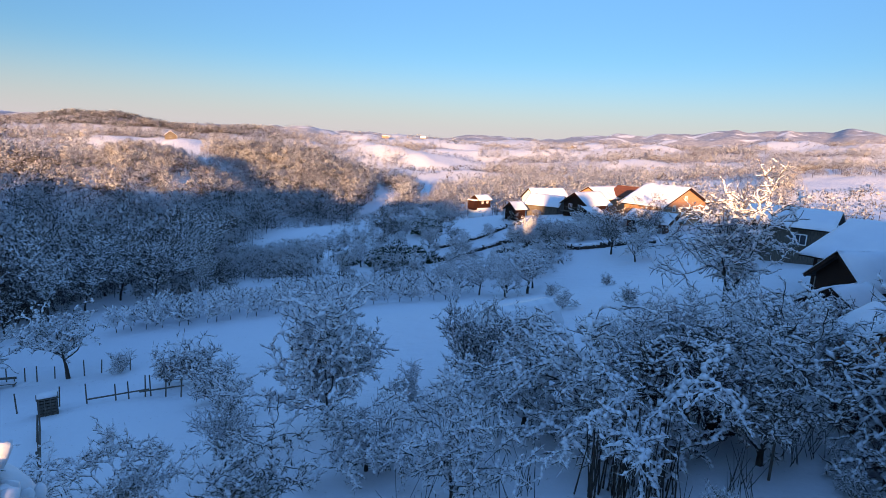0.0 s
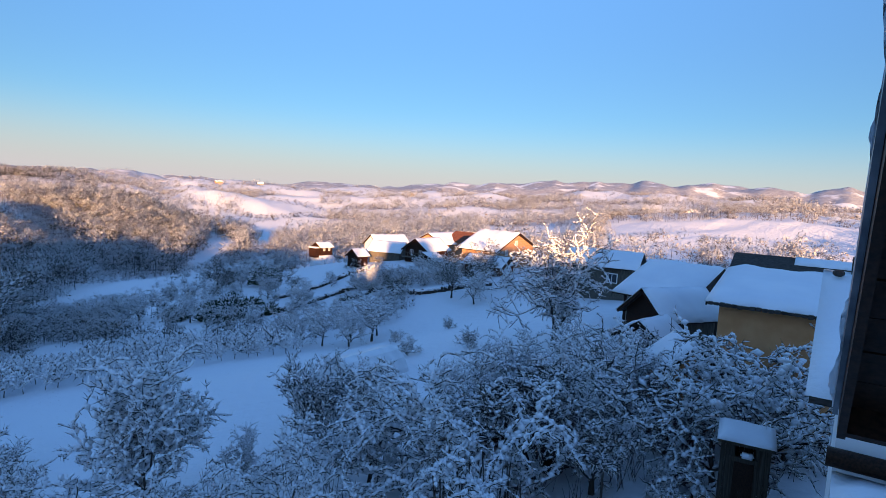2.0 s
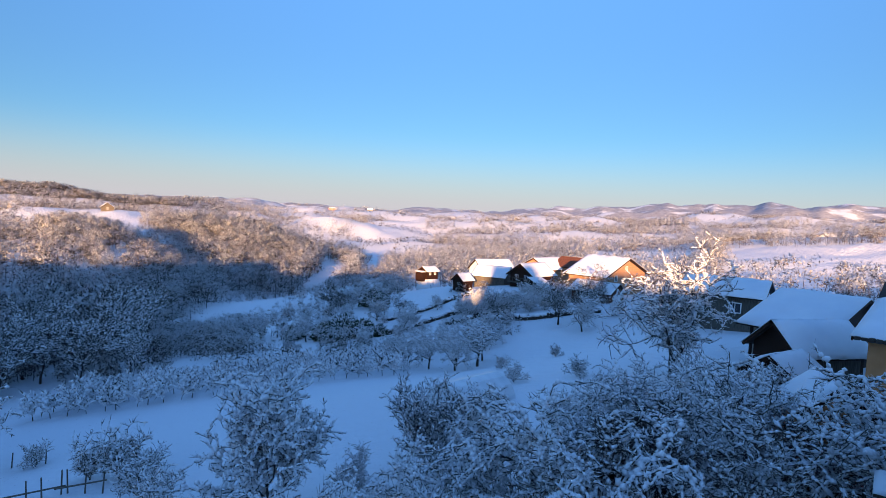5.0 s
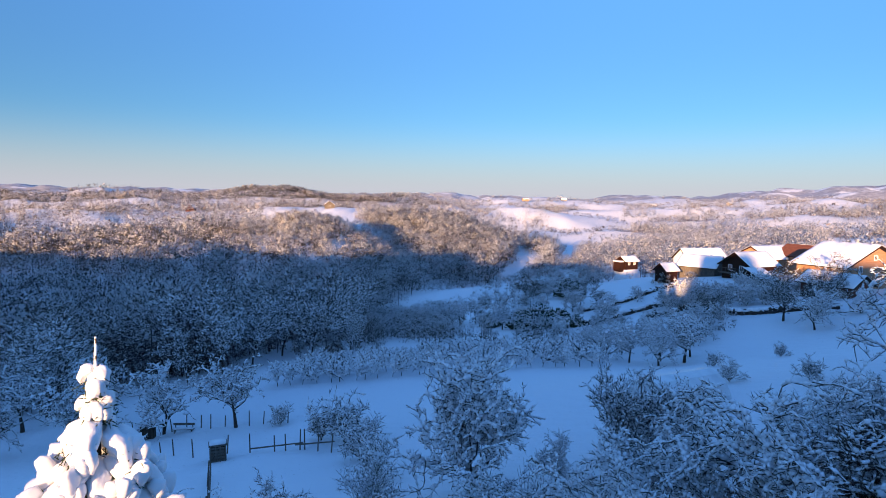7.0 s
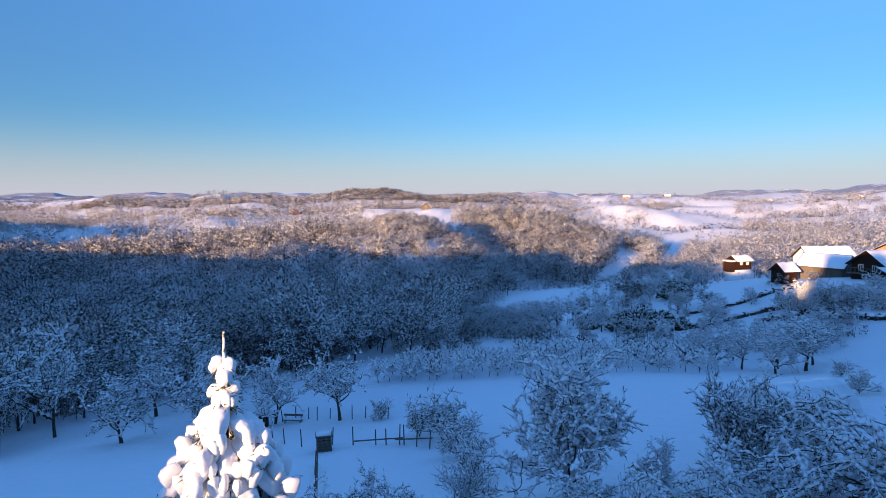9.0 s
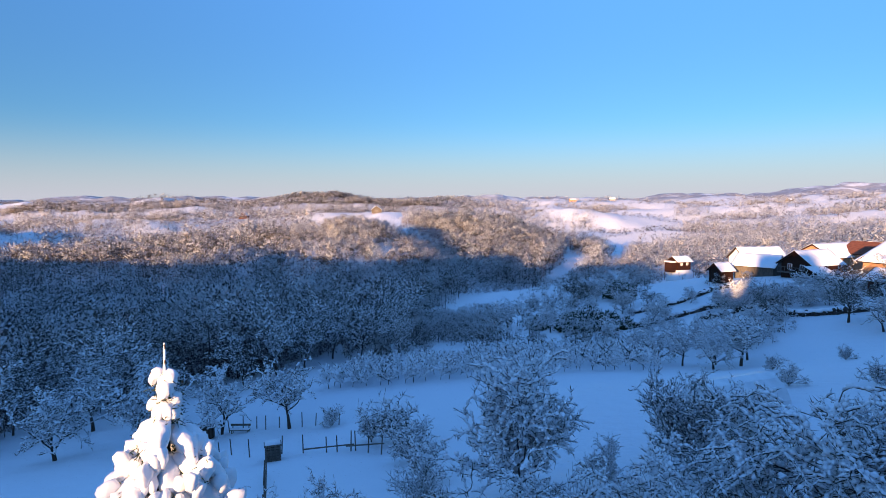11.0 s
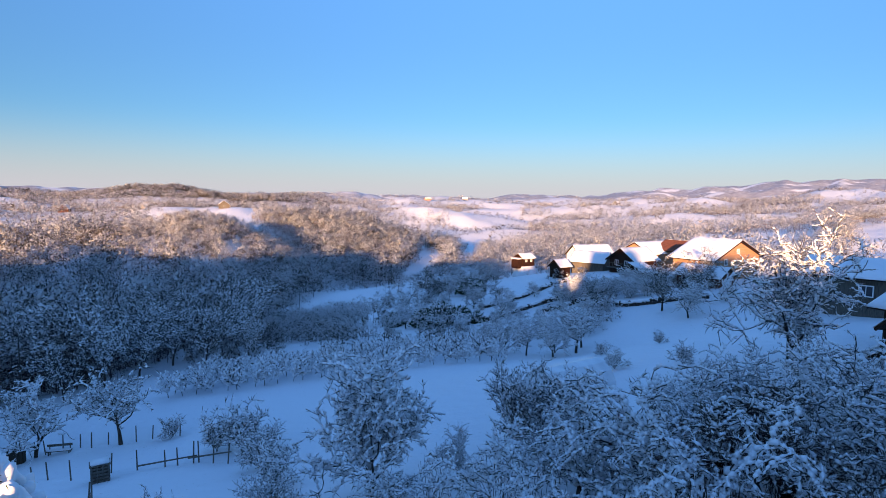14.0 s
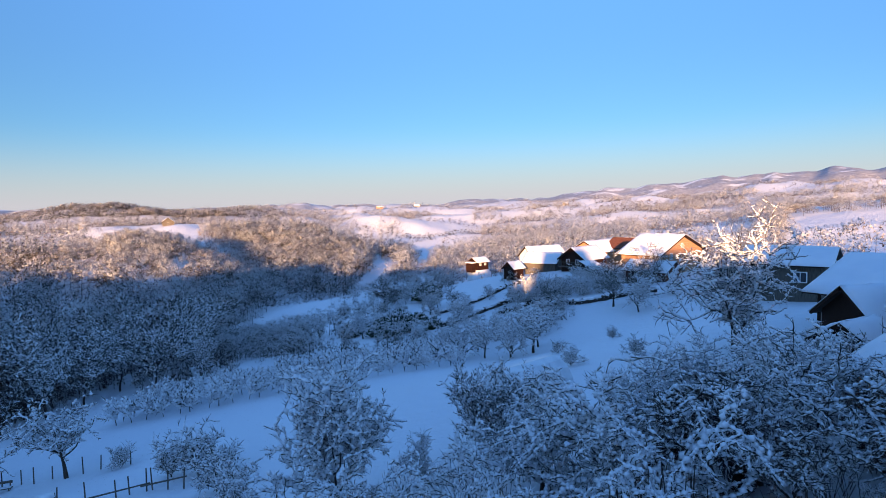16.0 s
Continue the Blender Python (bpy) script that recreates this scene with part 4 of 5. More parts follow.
part("porch", box_bm(-3.2, -1.1, -1.0, -1.82, 1.1, 1.2, 0.03), DARK_WOOD, cab)
part("porch_snow", box_bm(-3.4, -1.3, 1.21, -1.82, 1.3, 1.45, 0.1), SNOW, cab)
lon = house("long_shed", "long low farm shed with a broad snowy roof", 39.2, 113.0, -13.8, -40, 6.6, 5.4, 1.9, 3.6, GREY_WOOD, GREY_WOOD, 108, 0.5, 0.3, category="shed")
cha = house("chalet", "timber chalet with a balcony under its snowy gable", 44.6, 105.5, -13.0, 31, 6.8, 5.4, 2.4, 4.3, DARK_WOOD, DARK_WOOD, 112, 0.6, 0.28, wins=[(-3.42, -1.1, 1.0, 0.8, 1.0, 2), (-3.42, 1.1, 1.0, 0.8, 1.0, 2)], category="house")
part("balcony", box_bm(-4.5, -2.6, 0.5, -3.42, 2.6, 0.65), GREY_WOOD, cha)
for k in range(9):
    part("baluster", box_bm(-4.48, -2.55 + k * 0.63, 0.65, -4.42, -2.49 + k * 0.63, 1.45), GREY_WOOD, cha)
part("handrail", box_bm(-4.5, -2.6, 1.45, -4.4, 2.6, 1.53), GREY_WOOD, cha)
slab("porch_roof", -5.3, -1.3, -5.3, 0.9, -2.75, 2.0, 0.12, ROOF_DARK, cha)
snow_slab(-5.4, -1.2, -5.4, 0.88, -2.8, 2.02, 0.25, 116, cha)
o1 = house("brick_house", "orange brick house with a snowy roof among the farm buildings", 53.0, 117.5, -13.4, 31, 9.0, 7.5, 3.0, 5.0, BRICK, BRICK, 118, 0.5, 0.28, wins=[(-4.52, 0, 1.2, 1.0, 1.2, 2)])
o2 = house("brick_barn", "rust-coloured brick barn with bare patches of roof", 59.5, 114.0, -13.2, -58.8, 9.0, 7.0, 3.4, 5.2, BRICK, BRICK, 122, 0.5, 0.2, roof=RED_WOOD, sides=(0, 1), category="barn")
big = house("farmhouse", "big farmhouse with orange brick gable and deep snow on its roof", 50.6, 87.2, -12.9, -58.8, 6.4, 14.0, 4.6, 7.2, BRICK, BRICK, 126, 0.7, 0.35, wins=[(3.22, -3.2, 3.4, 0.9, 1.0, 3), (3.22, 0.2, 5.0, 0.7, 0.8, 3), (3.22, -3.2, 0.8, 1.0, 1.2, 3)], category="house")
ann = house("annex", "low brown annex with a snowy roof before the farmhouse", 45.2, 80.6, -12.6, -58.8, 6.4, 4.4, 2.2, 3.4, RED_WOOD, RED_WOOD, 130, 0.5, 0.3, wins=[(-1.5, -2.22, 0.5, 1.4, 1.1, 0)], category="annex")
ho = house("white_house", "small pale house with snowy roof among lit trees", 45.0, 131.0, -14.6, 15, 9, 6, 2.2, 4.4, WHITE_WALL, WHITE_WALL, 134, 0.4, 0.3)

# neighbours along the lane
ha = house("grey_house", "grey rendered house under a snowy low roof", 45.6, 53.4, -9.6, -50, 7.0, 7.0, 3.0, 4.3, GREY_WOOD, GREY_WOOD, 140, 0.7, 0.3, wins=[(-2, -4.02, 1.0, 1.2, 1.1, 0), (1.5, -4.02, 1.0, 1.2, 1.1, 0)])
hb = house("neighbour_house", "neighbour's house with wide smooth snow on its roof", 38.6, 35.2, -9.8, -72, 4.8, 10.5, 3.2, 5.3, GREY_WALL, DARK_WOOD, 144, 0.7, 0.32)
hbg = house("gabled_wing", "steep-gabled wing with dark boards and snowy roof", 33.5, 31.4, -9.8, 0, 5.2, 3.8, 2.4, 4.0, GREY_WOOD, DARK_WOOD, 148, 0.5, 0.3)
hc = house("ochre_house", "ochre rendered house with a deep even snow roof", 29.0, 19.2, -9.4, -58.8, 5.4, 11.0, 5.45, 6.4, OCHRE, OCHRE, 152, 0.5, 0.35, wins=[])
hd = house("tiled_shed", "dark tiled roof mostly bare of snow behind the ochre house", 35.4, 24.0, -9.2, -58.8, 5.6, 5.0, 5.5, 6.6, GREY_WALL, GREY_WALL, 156, 0.4, 0.25, sides=(0, 0), category="shed")
snow_slab(0.3, 3.2, -1.0, 6.2, -0.02, 6.62, 0.22, 157, hd)
hp = house("porch_shed", "little ochre shed with a snowy pitched roof", 20.9, 18.6, -9.6, 58, 2.6, 2.4, 2.9, 3.9, OCHRE, OCHRE, 160, 0.3, 0.16, category="shed")

hs_ = house("low_shed", "low shed with a smooth snowy roof against the gabled wing", 28.6, 28.3, -9.9, 20, 3.2, 3.0, 1.7, 2.7, GREY_WOOD, DARK_WOOD, 164, 0.35, 0.22, category="shed")
rg = np.random.default_rng(166)
for k in range(26):
    xx = -3.1 + k * 0.243
    part("eave_tile", box_bm(xx, -6.22 - rg.uniform(0, 0.10), 5.22 - rg.uniform(0, 0.05), xx + 0.225, -5.86, 5.34 + rg.uniform(-0.02, 0.02), 0.02), ROOF_DARK, hc)
    part("eave_tile", box_bm(xx, 5.86, 5.22 - rg.uniform(0, 0.05), xx + 0.225, 6.22 + rg.uniform(0, 0.10), 5.34 + rg.uniform(-0.02, 0.02), 0.02), ROOF_DARK, hc)

# the lower roof beside the own house
EX = math.degrees(math.atan2(-0.856, 0.518))      # direction of its ridge
wing = empty("house_wing", pose(14.7, 9.0, 0, 0, 0, EX), "low wing with a broad snow-covered roof over brick", "house")
snow_slab(0.0, 9.0, -4.44, -3.25, 0.0, -1.25, 0.28, 170, wing)
slab("roof_slope", 0.0, 9.0, -4.44, -3.27, 0.0, -1.27, 0.14, ROOF_DARK, wing)
slab("roof_slope", 0.0, 9.0, 4.44, -3.27, 0.002, -1.27, 0.14, ROOF_DARK, wing)
snow_slab(0.0, 9.0, 4.44, -3.25, 0.004, -1.25, 0.28, 172, wing)
part("wall", box_bm(1.15, -3.5, -9.5, 8.8, -3.25, -3.0), SHADED_BRICK, wing)
part("gable_wall", box_bm(0.9, -3.5, -9.5, 1.147, 4.0, -3.0), SHADED_BRICK, wing)
part("ridge_vent", box_bm(0.5, -0.25, -1.3, 1.1, 0.2, -0.82, 0.03), ROOF_DARK, wing)
for k, (a, b) in enumerate([(1.7, -0.5), (2.6, -0.6), (2.3, -1.9), (0.25, -0.5)]):
    bm = bmesh.new()
    bmesh.ops.create_icosphere(bm, subdivisions=2, radius=0.11, matrix=Matrix.LocRotScale((a, b, -1.0 + b * 0.45), None, (1.2, 1, 0.8)))
    part("snow_guard", bm, ROOF_DARK, wing)
low = empty("lean_to", pose(9.5, 5.35, 0, 0, 0, EX), "white-walled lean-to with a snowy ledge and log beam", "lean-to")
part("wall", box_bm(0.0, 0.0, -9.2, 6.0, 0.25, -2.2), WHITE_WALL, low)
part("wall_end", box_bm(0.0, 0.25, -9.2, 0.25, 2.2, -2.6), WHITE_WALL, low)
bm = bmesh.new()
bmesh.ops.create_cone(bm, cap_ends=True, segments=14, radius1=0.15, radius2=0.14, depth=6.2, matrix=pose(3.0, -0.22, -3.55, 0, 90, 0))
part("beam", bm, DARK_WOOD, low, "round weathered log", smooth=True)
snow_slab(0.05, 6.2, -2.7, -4.62, -0.3, -3.78, 0.3, 175, low)
slab("ledge", 0.05, 6.2, -2.7, -4.64, -0.3, -3.80, 0.16, GREY_WOOD, low)
part("post", box_bm(4.5, -2.3, -9.3, 4.62, -2.18, -4.9), GREY_WOOD, low)

# the own roof: rake board, boarded underside and snow on its edge
own = empty("own_roof", Matrix.Identity(4), "dark brown boarded roof overhang with snow on its edge", "roof")
RK0, RK1 = Vector((3.17, 1.72, -0.82)), Vector((0.35, 0.02, 2.63))     # foot and head of the rake
BACK = Vector((0.517, -0.856, 0))
ALONG = (RK1 - RK0).normalized()
NRM = ALONG.cross(BACK).normalized()
if NRM.z < 0:
    NRM = -NRM
RLEN = (RK1 - RK0).length


def roof_frame(name, a0, a1, b0, b1, n0, n1, material, label=""):
    # box in the roof's own directions: along the rake, back from it, out of its plane
    v = []
    for n in (n0, n1):
        for a, b in ((a0, b0), (a1, b0), (a1, b1), (a0, b1)):
            v.append(RK0 + ALONG * a + BACK * b + NRM * n)
    f = [(3, 2, 1, 0), (4, 5, 6, 7), (0, 1, 5, 4), (1, 2, 6, 5), (2, 3, 7, 6), (3, 0, 4, 7)]
    return mesh_ob(name, v, f, material, own, label)


roof_frame("bargeboard", -0.03, RLEN, -0.035, 0.0, -0.16, 0.06, DARK_WOOD)
roof_frame("rake_trim", -0.06, RLEN, -0.060, -0.037, -0.02, 0.07, METAL, "thin grey metal drip edge")
roof_frame("roof_deck", 0.0, RLEN, 0.002, 4.0, 0.02, 0.06, DARK_WOOD)
for k in range(22):
    roof_frame("soffit_board", 0.02 + k * 0.235, 0.02 + k * 0.235 + 0.225, 0.004, 4.0, -0.005 - 0.004 * (k % 2), 0.018, DARK_WOOD)
roof_frame("eave_board", -0.04, 0.0, 0.0, 4.0, -0.14, 0.06, DARK_WOOD)
for k in range(5):
    roof_frame("rafter", 0.0, RLEN, 0.55 + k * 0.75, 0.67 + k * 0.75, -0.15, -0.012, DARK_WOOD)
rg = np.random.default_rng(77)
vv, ff = [], []
N = 130
for i in range(N + 1):
    a = -0.12 + (RLEN + 0.1) * i / N
    h1 = 0.105 + 0.02 * math.sin(a * 5) + 0.015 * math.sin(a * 17) + rg.uniform(-0.006, 0.006)
    o1_ = -0.062 - 0.015 * math.sin(a * 3.1 + 1) - 0.012 * math.sin(a * 13) - rg.uniform(0, 0.008)
    for b, n in ((-0.062, 0.072), (o1_, 0.05 + rg.uniform(0, 0.02)), (o1_ * 0.9, h1 * 0.7), (0.05, h1), (3.9, h1 * 1.1), (3.9, 0.062), (0.02, 0.062)):
        vv.append(RK0 + ALONG * a + BACK * b + NRM * n)
for i in range(N):
    for k in range(7):
        a, b = i * 7 + k, i * 7 + (k + 1) % 7
        ff.append((a, b, b + 7, a + 7))
ff += [tuple(range(7)), tuple(range(N * 7 + 6, N * 7 - 1, -1))]
mesh_ob("edge_snow", vv, ff, SNOW, own, "ragged overhanging snow", smooth=True)

# unseen wall of the own house behind the window; it keeps sun off the soffit
body = empty("own_house", pose(0.2, 0.0, 0, 0, 0, math.degrees(math.atan2(0.517, 0.856))), "pale rendered wall of the house below the window", "house")
gp = [(-4.55, -9.5), (3.05, -9.5), (3.05, -1.35), (-0.75, 2.45), (-4.55, -1.35)]
gv = [(a, -1.15, b) for a, b in gp] + [(a, -1.4, b) for a, b in gp]
mesh_ob("gable_wall", gv, [(4, 3, 2, 1, 0), (5, 6, 7, 8, 9)] + [(i, (i + 1) % 5, 5 + (i + 1) % 5, 5 + i) for i in range(5)], WHITE_WALL, body)
part("wall_side", box_bm(2.8, -7.0, -9.5, 3.05, -1.4, -1.45), WHITE_WALL, body)

# the outhouse
ozx, ozy = 15.9, 11.5
out = empty("outhouse", pose(ozx, ozy, land1(ozx, ozy), 0, 0, -52) @ Matrix.Diagonal((0.66, 0.66, 1.16, 1)), "weathered plank outhouse with dark doorway and snowy roof", "outhouse")
for k in range(10):
    for yy in (-0.95, 0.92):
        if yy > 0 or k not in (3, 4, 5, 6):
            part("plank", box_bm(-1.0 + k * 0.2, yy, 0, -1.0 + k * 0.2 + 0.185, yy + 0.03, 2.25 + 0.02 * (k % 3)), OLD_PLANK, out)
    for xx in (-1.0, 0.97):
        part("plank", box_bm(xx, -0.9 + k * 0.18, 0, xx + 0.03, -0.9 + k * 0.18 + 0.165, 2.2), OLD_PLANK, out)
# dark panel set in the open doorway to stand in for its shade
part("door", box_bm(-0.62, -0.9, 0.05, 0.38, -0.86, 1.75), DARK_WOOD, out, "dark panel in place of the doorway's shade")
part("lintel", box_bm(-0.7, -1.0, 1.78, 0.5, -0.86, 1.9), OLD_PLANK, out)
part("lintel_snow", box_bm(-0.2, -1.2, 1.92, 0.35, -0.88, 2.06, 0.06), SNOW, out, smooth=True)
slab("roof_slope", -1.15, 1.15, -1.15, 2.30, 1.15, 2.42, 0.08, OLD_PLANK, out)
snow_slab(-1.12, 1.12, -1.18, 2.305, 1.18, 2.425, 0.13, 180, out, cells=0.2)
# made-up dark board, added to darken the yard beside the outhouse
brd = part("leaning_board", box_bm(-0.12, -0.03, 0, 0.12, 0.03, 1.7), DARK_WOOD)
brd.matrix_world = pose(14.0, 10.1, land1(14.0, 10.1), 0, 24, 40)
tagged(brd, "dark leaning board added beside the outhouse", "board")

# far houses on the hills
far_group = "far houses"
for k, (x, y, rot, L, W, wl) in enumerate([(-117, 398, 105, 10, 8, GREY_WOOD), (-92, 484, 80, 13, 8, GREY_WALL), (-181, 430, 60, 8, 6, GREY_WALL), (-232, 420, 105, 9, 7, RED_WOOD), (279, 352, -30, 12, 8, WHITE_WALL),
                                            (-330, 470, 110, 9, 7, GREY_WALL), (-300, 452, 40, 9, 7, GREY_WALL), (20, 690, 80, 10, 7, GREY_WALL), (330, 300, 10, 10, 8, WHITE_WALL), (345, 262, 50, 10, 7, OCHRE), (360, 235, 20, 11, 8, GREY_WALL),
                                            (120, 1040, 0, 11, 8, GREY_WALL), (170, 1100, 30, 11, 8, OCHRE), (230, 1060, 60, 11, 8, GREY_WALL), (60, 1180, 15, 14, 10, OCHRE), (300, 1130, 0, 11, 8, GREY_WALL), (-40, 1250, 20, 11, 8, GREY_WALL), (380, 980, 40, 11, 8, GREY_WALL), (450, 1050, 0, 14, 10, OCHRE), (-420, 700, 0, 13, 9, WHITE_WALL), (520, 900, 30, 14, 10, WHITE_WALL)]):
    fh = house("far_house", "distant pale house with a snowy roof on the hills", x, y, land1(x, y) + 0.1, rot, L * 0.85, W * 0.85, 2.7, 5.2, wl, wl, 200 + 2 * k, 0.6, 0.35, wins=[(0, -W * 0.425 - 0.02, 0.9, 1.2, 1.3, 0), (-L * 0.425 - 0.02, 0, 0.9, 1.2, 1.3, 2)] if math.hypot(x, y) < 600 else (), group=far_group)


# ---- the snow-laden spruce ----
def lump(rg, c, ax, ay, az, tilt, turn, sub=3):
    # one soft pad of snow: an uneven, drooping ellipsoid
    bm = bmesh.new()
    bmesh.ops.create_icosphere(bm, subdivisions=sub, radius=1.0)
    off = Vector(rg.uniform(-9, 9, 3))
    for v in bm.verts:
        n = noise.noise(v.co * 1.5 + off) * 0.32 + noise.noise(v.co * 3.4 + off) * 0.13
        v.co *= 1 + n
        if v.co.z < 0:
            v.co.z *= 0.6
        v.co.z -= 0.62 * max(0, v.co.x) ** 2
    bmesh.ops.transform(bm, matrix=Matrix.Translation(c) @ Euler((0, tilt, turn)).to_matrix().to_4x4() @ Matrix.Diagonal((ax, ay, az, 1)), verts=bm.verts)
    return bm


def spruce(x, y, z_tip, seed, fine=3):
    rg = np.random.default_rng(seed)
    base = land1(x, y)
    H = z_tip - base
    t = empty("spruce", pose(x, y, base), "spruce bowed under thick pads of fresh snow", "conifer")
    bm = bmesh.new()
    bmesh.ops.create_cone(bm, cap_ends=True, segments=10, radius1=0.14, radius2=0.012, depth=H - 0.3, matrix=pose(0, 0, H / 2 - 0.15))
    part("trunk", bm, BARK, t)
    bm = bmesh.new()
    bmesh.ops.create_cone(bm, cap_ends=True, segments=9, radius1=0.017, radius2=0.010, depth=0.44, matrix=pose(0.004, 0, H - 0.15, 0, 2.5, 0))
    part("leader", bm, FROSTED_BARK, t, "bare leading shoot flecked with snow", smooth=True)
    # boughs: whorls that widen downwards
    zb, k = 0.30, 0
    V, T, base_i = [], [], 0
    while zb < H - 0.8:
        rad = 0.08 + 0.10 * zb if zb < 0.62 else (0.51 * zb if zb < 3 else 1.53 + 0.2 * (zb - 3))
        n = 4 if zb < 0.5 else (7 if zb < 0.9 else (9 if zb < 1.6 else 11))
        ph = rg.uniform(0, 6.28)
        for i in range(n):
            a = ph + 6.283 * (i + rg.uniform(-0.22, 0.22)) / n
            r = rad * rg.uniform(0.82, 1.15)
            droop = r * rg.uniform(0.55, 0.9)
            zc = H - zb + rg.uniform(-0.07, 0.07)
            d = np.array([math.cos(a), math.sin(a)])
            # needled bough: many thin needles along a drooping stem
            m = int(20 + (110 if fine > 2 else 15) * r)
            s = rg.uniform(0.05, 0.82, m)
            p = np.stack([d[0] * r * s, d[1] * r * s, zc - droop * s ** 1.5 - 0.03], -1) + rg.normal(0, 0.045, (m, 3))
            dirn = np.stack([d[0] + rg.normal(0, 0.7, m), d[1] + rg.normal(0, 0.7, m), rg.normal(-0.6, 0.5, m)], -1)
            dirn /= np.linalg.norm(dirn, axis=1, keepdims=True)
            VV, TT = prisms(p, p + dirn * rg.uniform(0.025, 0.065, (m, 1)), np.full(m, 0.006), np.full(m, 0.002), 3)
            V.append(VV)
            T.append(TT + base_i)
            base_i += len(VV)
            if zb < 3.2 or rg.random() < 0.6:
                f = rg.uniform(0.46, 0.74)
                sz = 0.5 + 0.12 * min(r, 2)
                c = (d[0] * r * f, d[1] * r * f, zc - droop * f ** 1.5 + 0.05)
                part("snow_pad", lump(rg, c, r * 0.33 + 0.05, 0.06 + 0.09 * min(r, 1.3), 0.06 + 0.05 * min(r, 1.2), math.atan2(droop, r) * 1.1, a, fine if zb < 2.2 else min(fine, 2)), SNOW, t, smooth=True)
                if r > 0.35:
                    for _ in range(5):
                        b = a + rg.uniform(-0.42, 0.42)
                        g = rg.uniform(0.4, 1.08)
                        c = (math.cos(b) * r * g, math.sin(b) * r * g, zc - droop * g ** 1.5 + rg.uniform(-0.02, 0.04))
                        part("snow_pad", lump(rg, c, rg.uniform(0.06, 0.12), rg.uniform(0.045, 0.08), rg.uniform(0.07, 0.14), 0.7, b, min(fine, 2)), SNOW, t, smooth=True)
        zb += 0.21 + 0.045 * zb
        k += 1
    array_ob("needles", np.vstack(V), np.vstack(T), NEEDLES, t)
    part("snow_cap", lump(rg, (0.0, 0, H - 0.36), 0.085, 0.08, 0.13, 0, 0, 3), SNOW, t, smooth=True)
    return t


spruce(-3.62, 4.82, -1.40, 5)
spruce(40.3, 66.8, -8.6, 8, 1)


# ---- garden things ----
def fence_post(x, y, h, lean, seed):
    rg = np.random.default_rng(seed)
    bm = bmesh.new()
    bmesh.ops.create_cone(bm, cap_ends=True, segments=7, radius1=0.045, radius2=0.035, depth=h + 0.3, matrix=pose(0, 0, h / 2 - 0.15))
    ob = part("fence_post", bm, GREY_WOOD)
    ob.matrix_world = pose(x, y, land1(x, y), lean * rg.uniform(-1, 1), lean * rg.uniform(-1, 1), 0)
    return tagged(ob, "thin dark wooden fence post standing in snow", "fence post", "garden fence posts")


def pole_between(name, a, b, r, label, category, material=None):
    a, b = Vector(a), Vector(b)
    bm = bmesh.new()
    bmesh.ops.create_cone(bm, cap_ends=True, segments=7, radius1=r, radius2=r * 0.8, depth=(b - a).length)
    ob = part(name, bm, material or GREY_WOOD)
    ob.matrix_world = Matrix.Translation((a + b) / 2) @ (b - a).to_track_quat("Z", "Y").to_matrix().to_4x4()
    return tagged(ob, label, category)


k = 0
for x, y, h in [(-18.3, 32.6, 1.2), (-16.4, 33.2, 1.2), (-14.9, 33.1, 1.2), (-13.3, 33.0, 1.0), (-12.6, 33.0, 1.1), (-11.7, 33.0, 1.35), (-11.4, 33.0, 1.3), (-10.4, 32.4, 1.1), (-9.4, 31.8, 1.1), (-19.9, 33.2, 1.1), (-21.0, 33.6, 0.8), (-14.9, 28.2, 1.3), (-13.9, 26.0, 1.3), (-12.4, 23.2, 1.4), (-10.6, 19.8, 1.3)]:
    fence_post(x, y, h, 4, k)
    k += 1
for i in range(16):
    x, y = -29.5 + i * 0.95, 39.0 + 0.10 * i + (i % 3) * 0.25
    if abs(x + 18.8) > 0.5:
        fence_post(x, y, 0.9 + 0.35 * ((i * 7) % 5) / 5, 5, 40 + i)
za = lambda x, y, h: (x, y, land1(x, y) + h)
pole_between("fence_rail", za(-14.9, 33.1, 0.25), za(-11.5, 33.0, 0.45), 0.05, "dark fence rail half buried in snow", "rail")
pole_between("fence_rail", za(-12.0, 33.0, 0.35), za(-9.2, 31.7, 0.7), 0.05, "dark fence rail half buried in snow", "rail")
pole_between("fence_rail", za(-14.9, 28.2, 0.3), za(-10.6, 19.8, 0.4), 0.05, "dark fence rail half buried in snow", "rail")

cx, cy = -16.3, 31.8
crate = empty("crate", pose(cx, cy, land1(cx, cy), 0, 0, 28) @ Matrix.Scale(0.85, 4), "slatted wooden crate with snow on its lid", "crate")
for i in range(5):
    for yy in (-0.45, 0.42):
        part("slat", box_bm(-0.55, yy, 0.1 + i * 0.22, 0.55, yy + 0.03, 0.1 + i * 0.22 + 0.13), GREY_WOOD, crate)
    for xx in (-0.55, 0.52):
        part("slat", box_bm(xx, -0.42, 0.1 + i * 0.22, xx + 0.03, 0.42, 0.1 + i * 0.22 + 0.13), GREY_WOOD, crate)
for i in range(4):
    part("upright", box_bm(-0.5 + i * 0.31, -0.49, 0, -0.5 + i * 0.31 + 0.07, -0.46, 1.2), GREY_WOOD, crate)
part("core", box_bm(-0.45, -0.36, 0, 0.45, 0.36, 0.9), GREY_WOOD, crate)
part("lid", box_bm(-0.6, -0.5, 1.2, 0.6, 0.5, 1.25), GREY_WOOD, crate)
part("lid_snow", box_bm(-0.55, -0.45, 1.25, 0.55, 0.45, 1.4, 0.06), SNOW, crate, smooth=True)

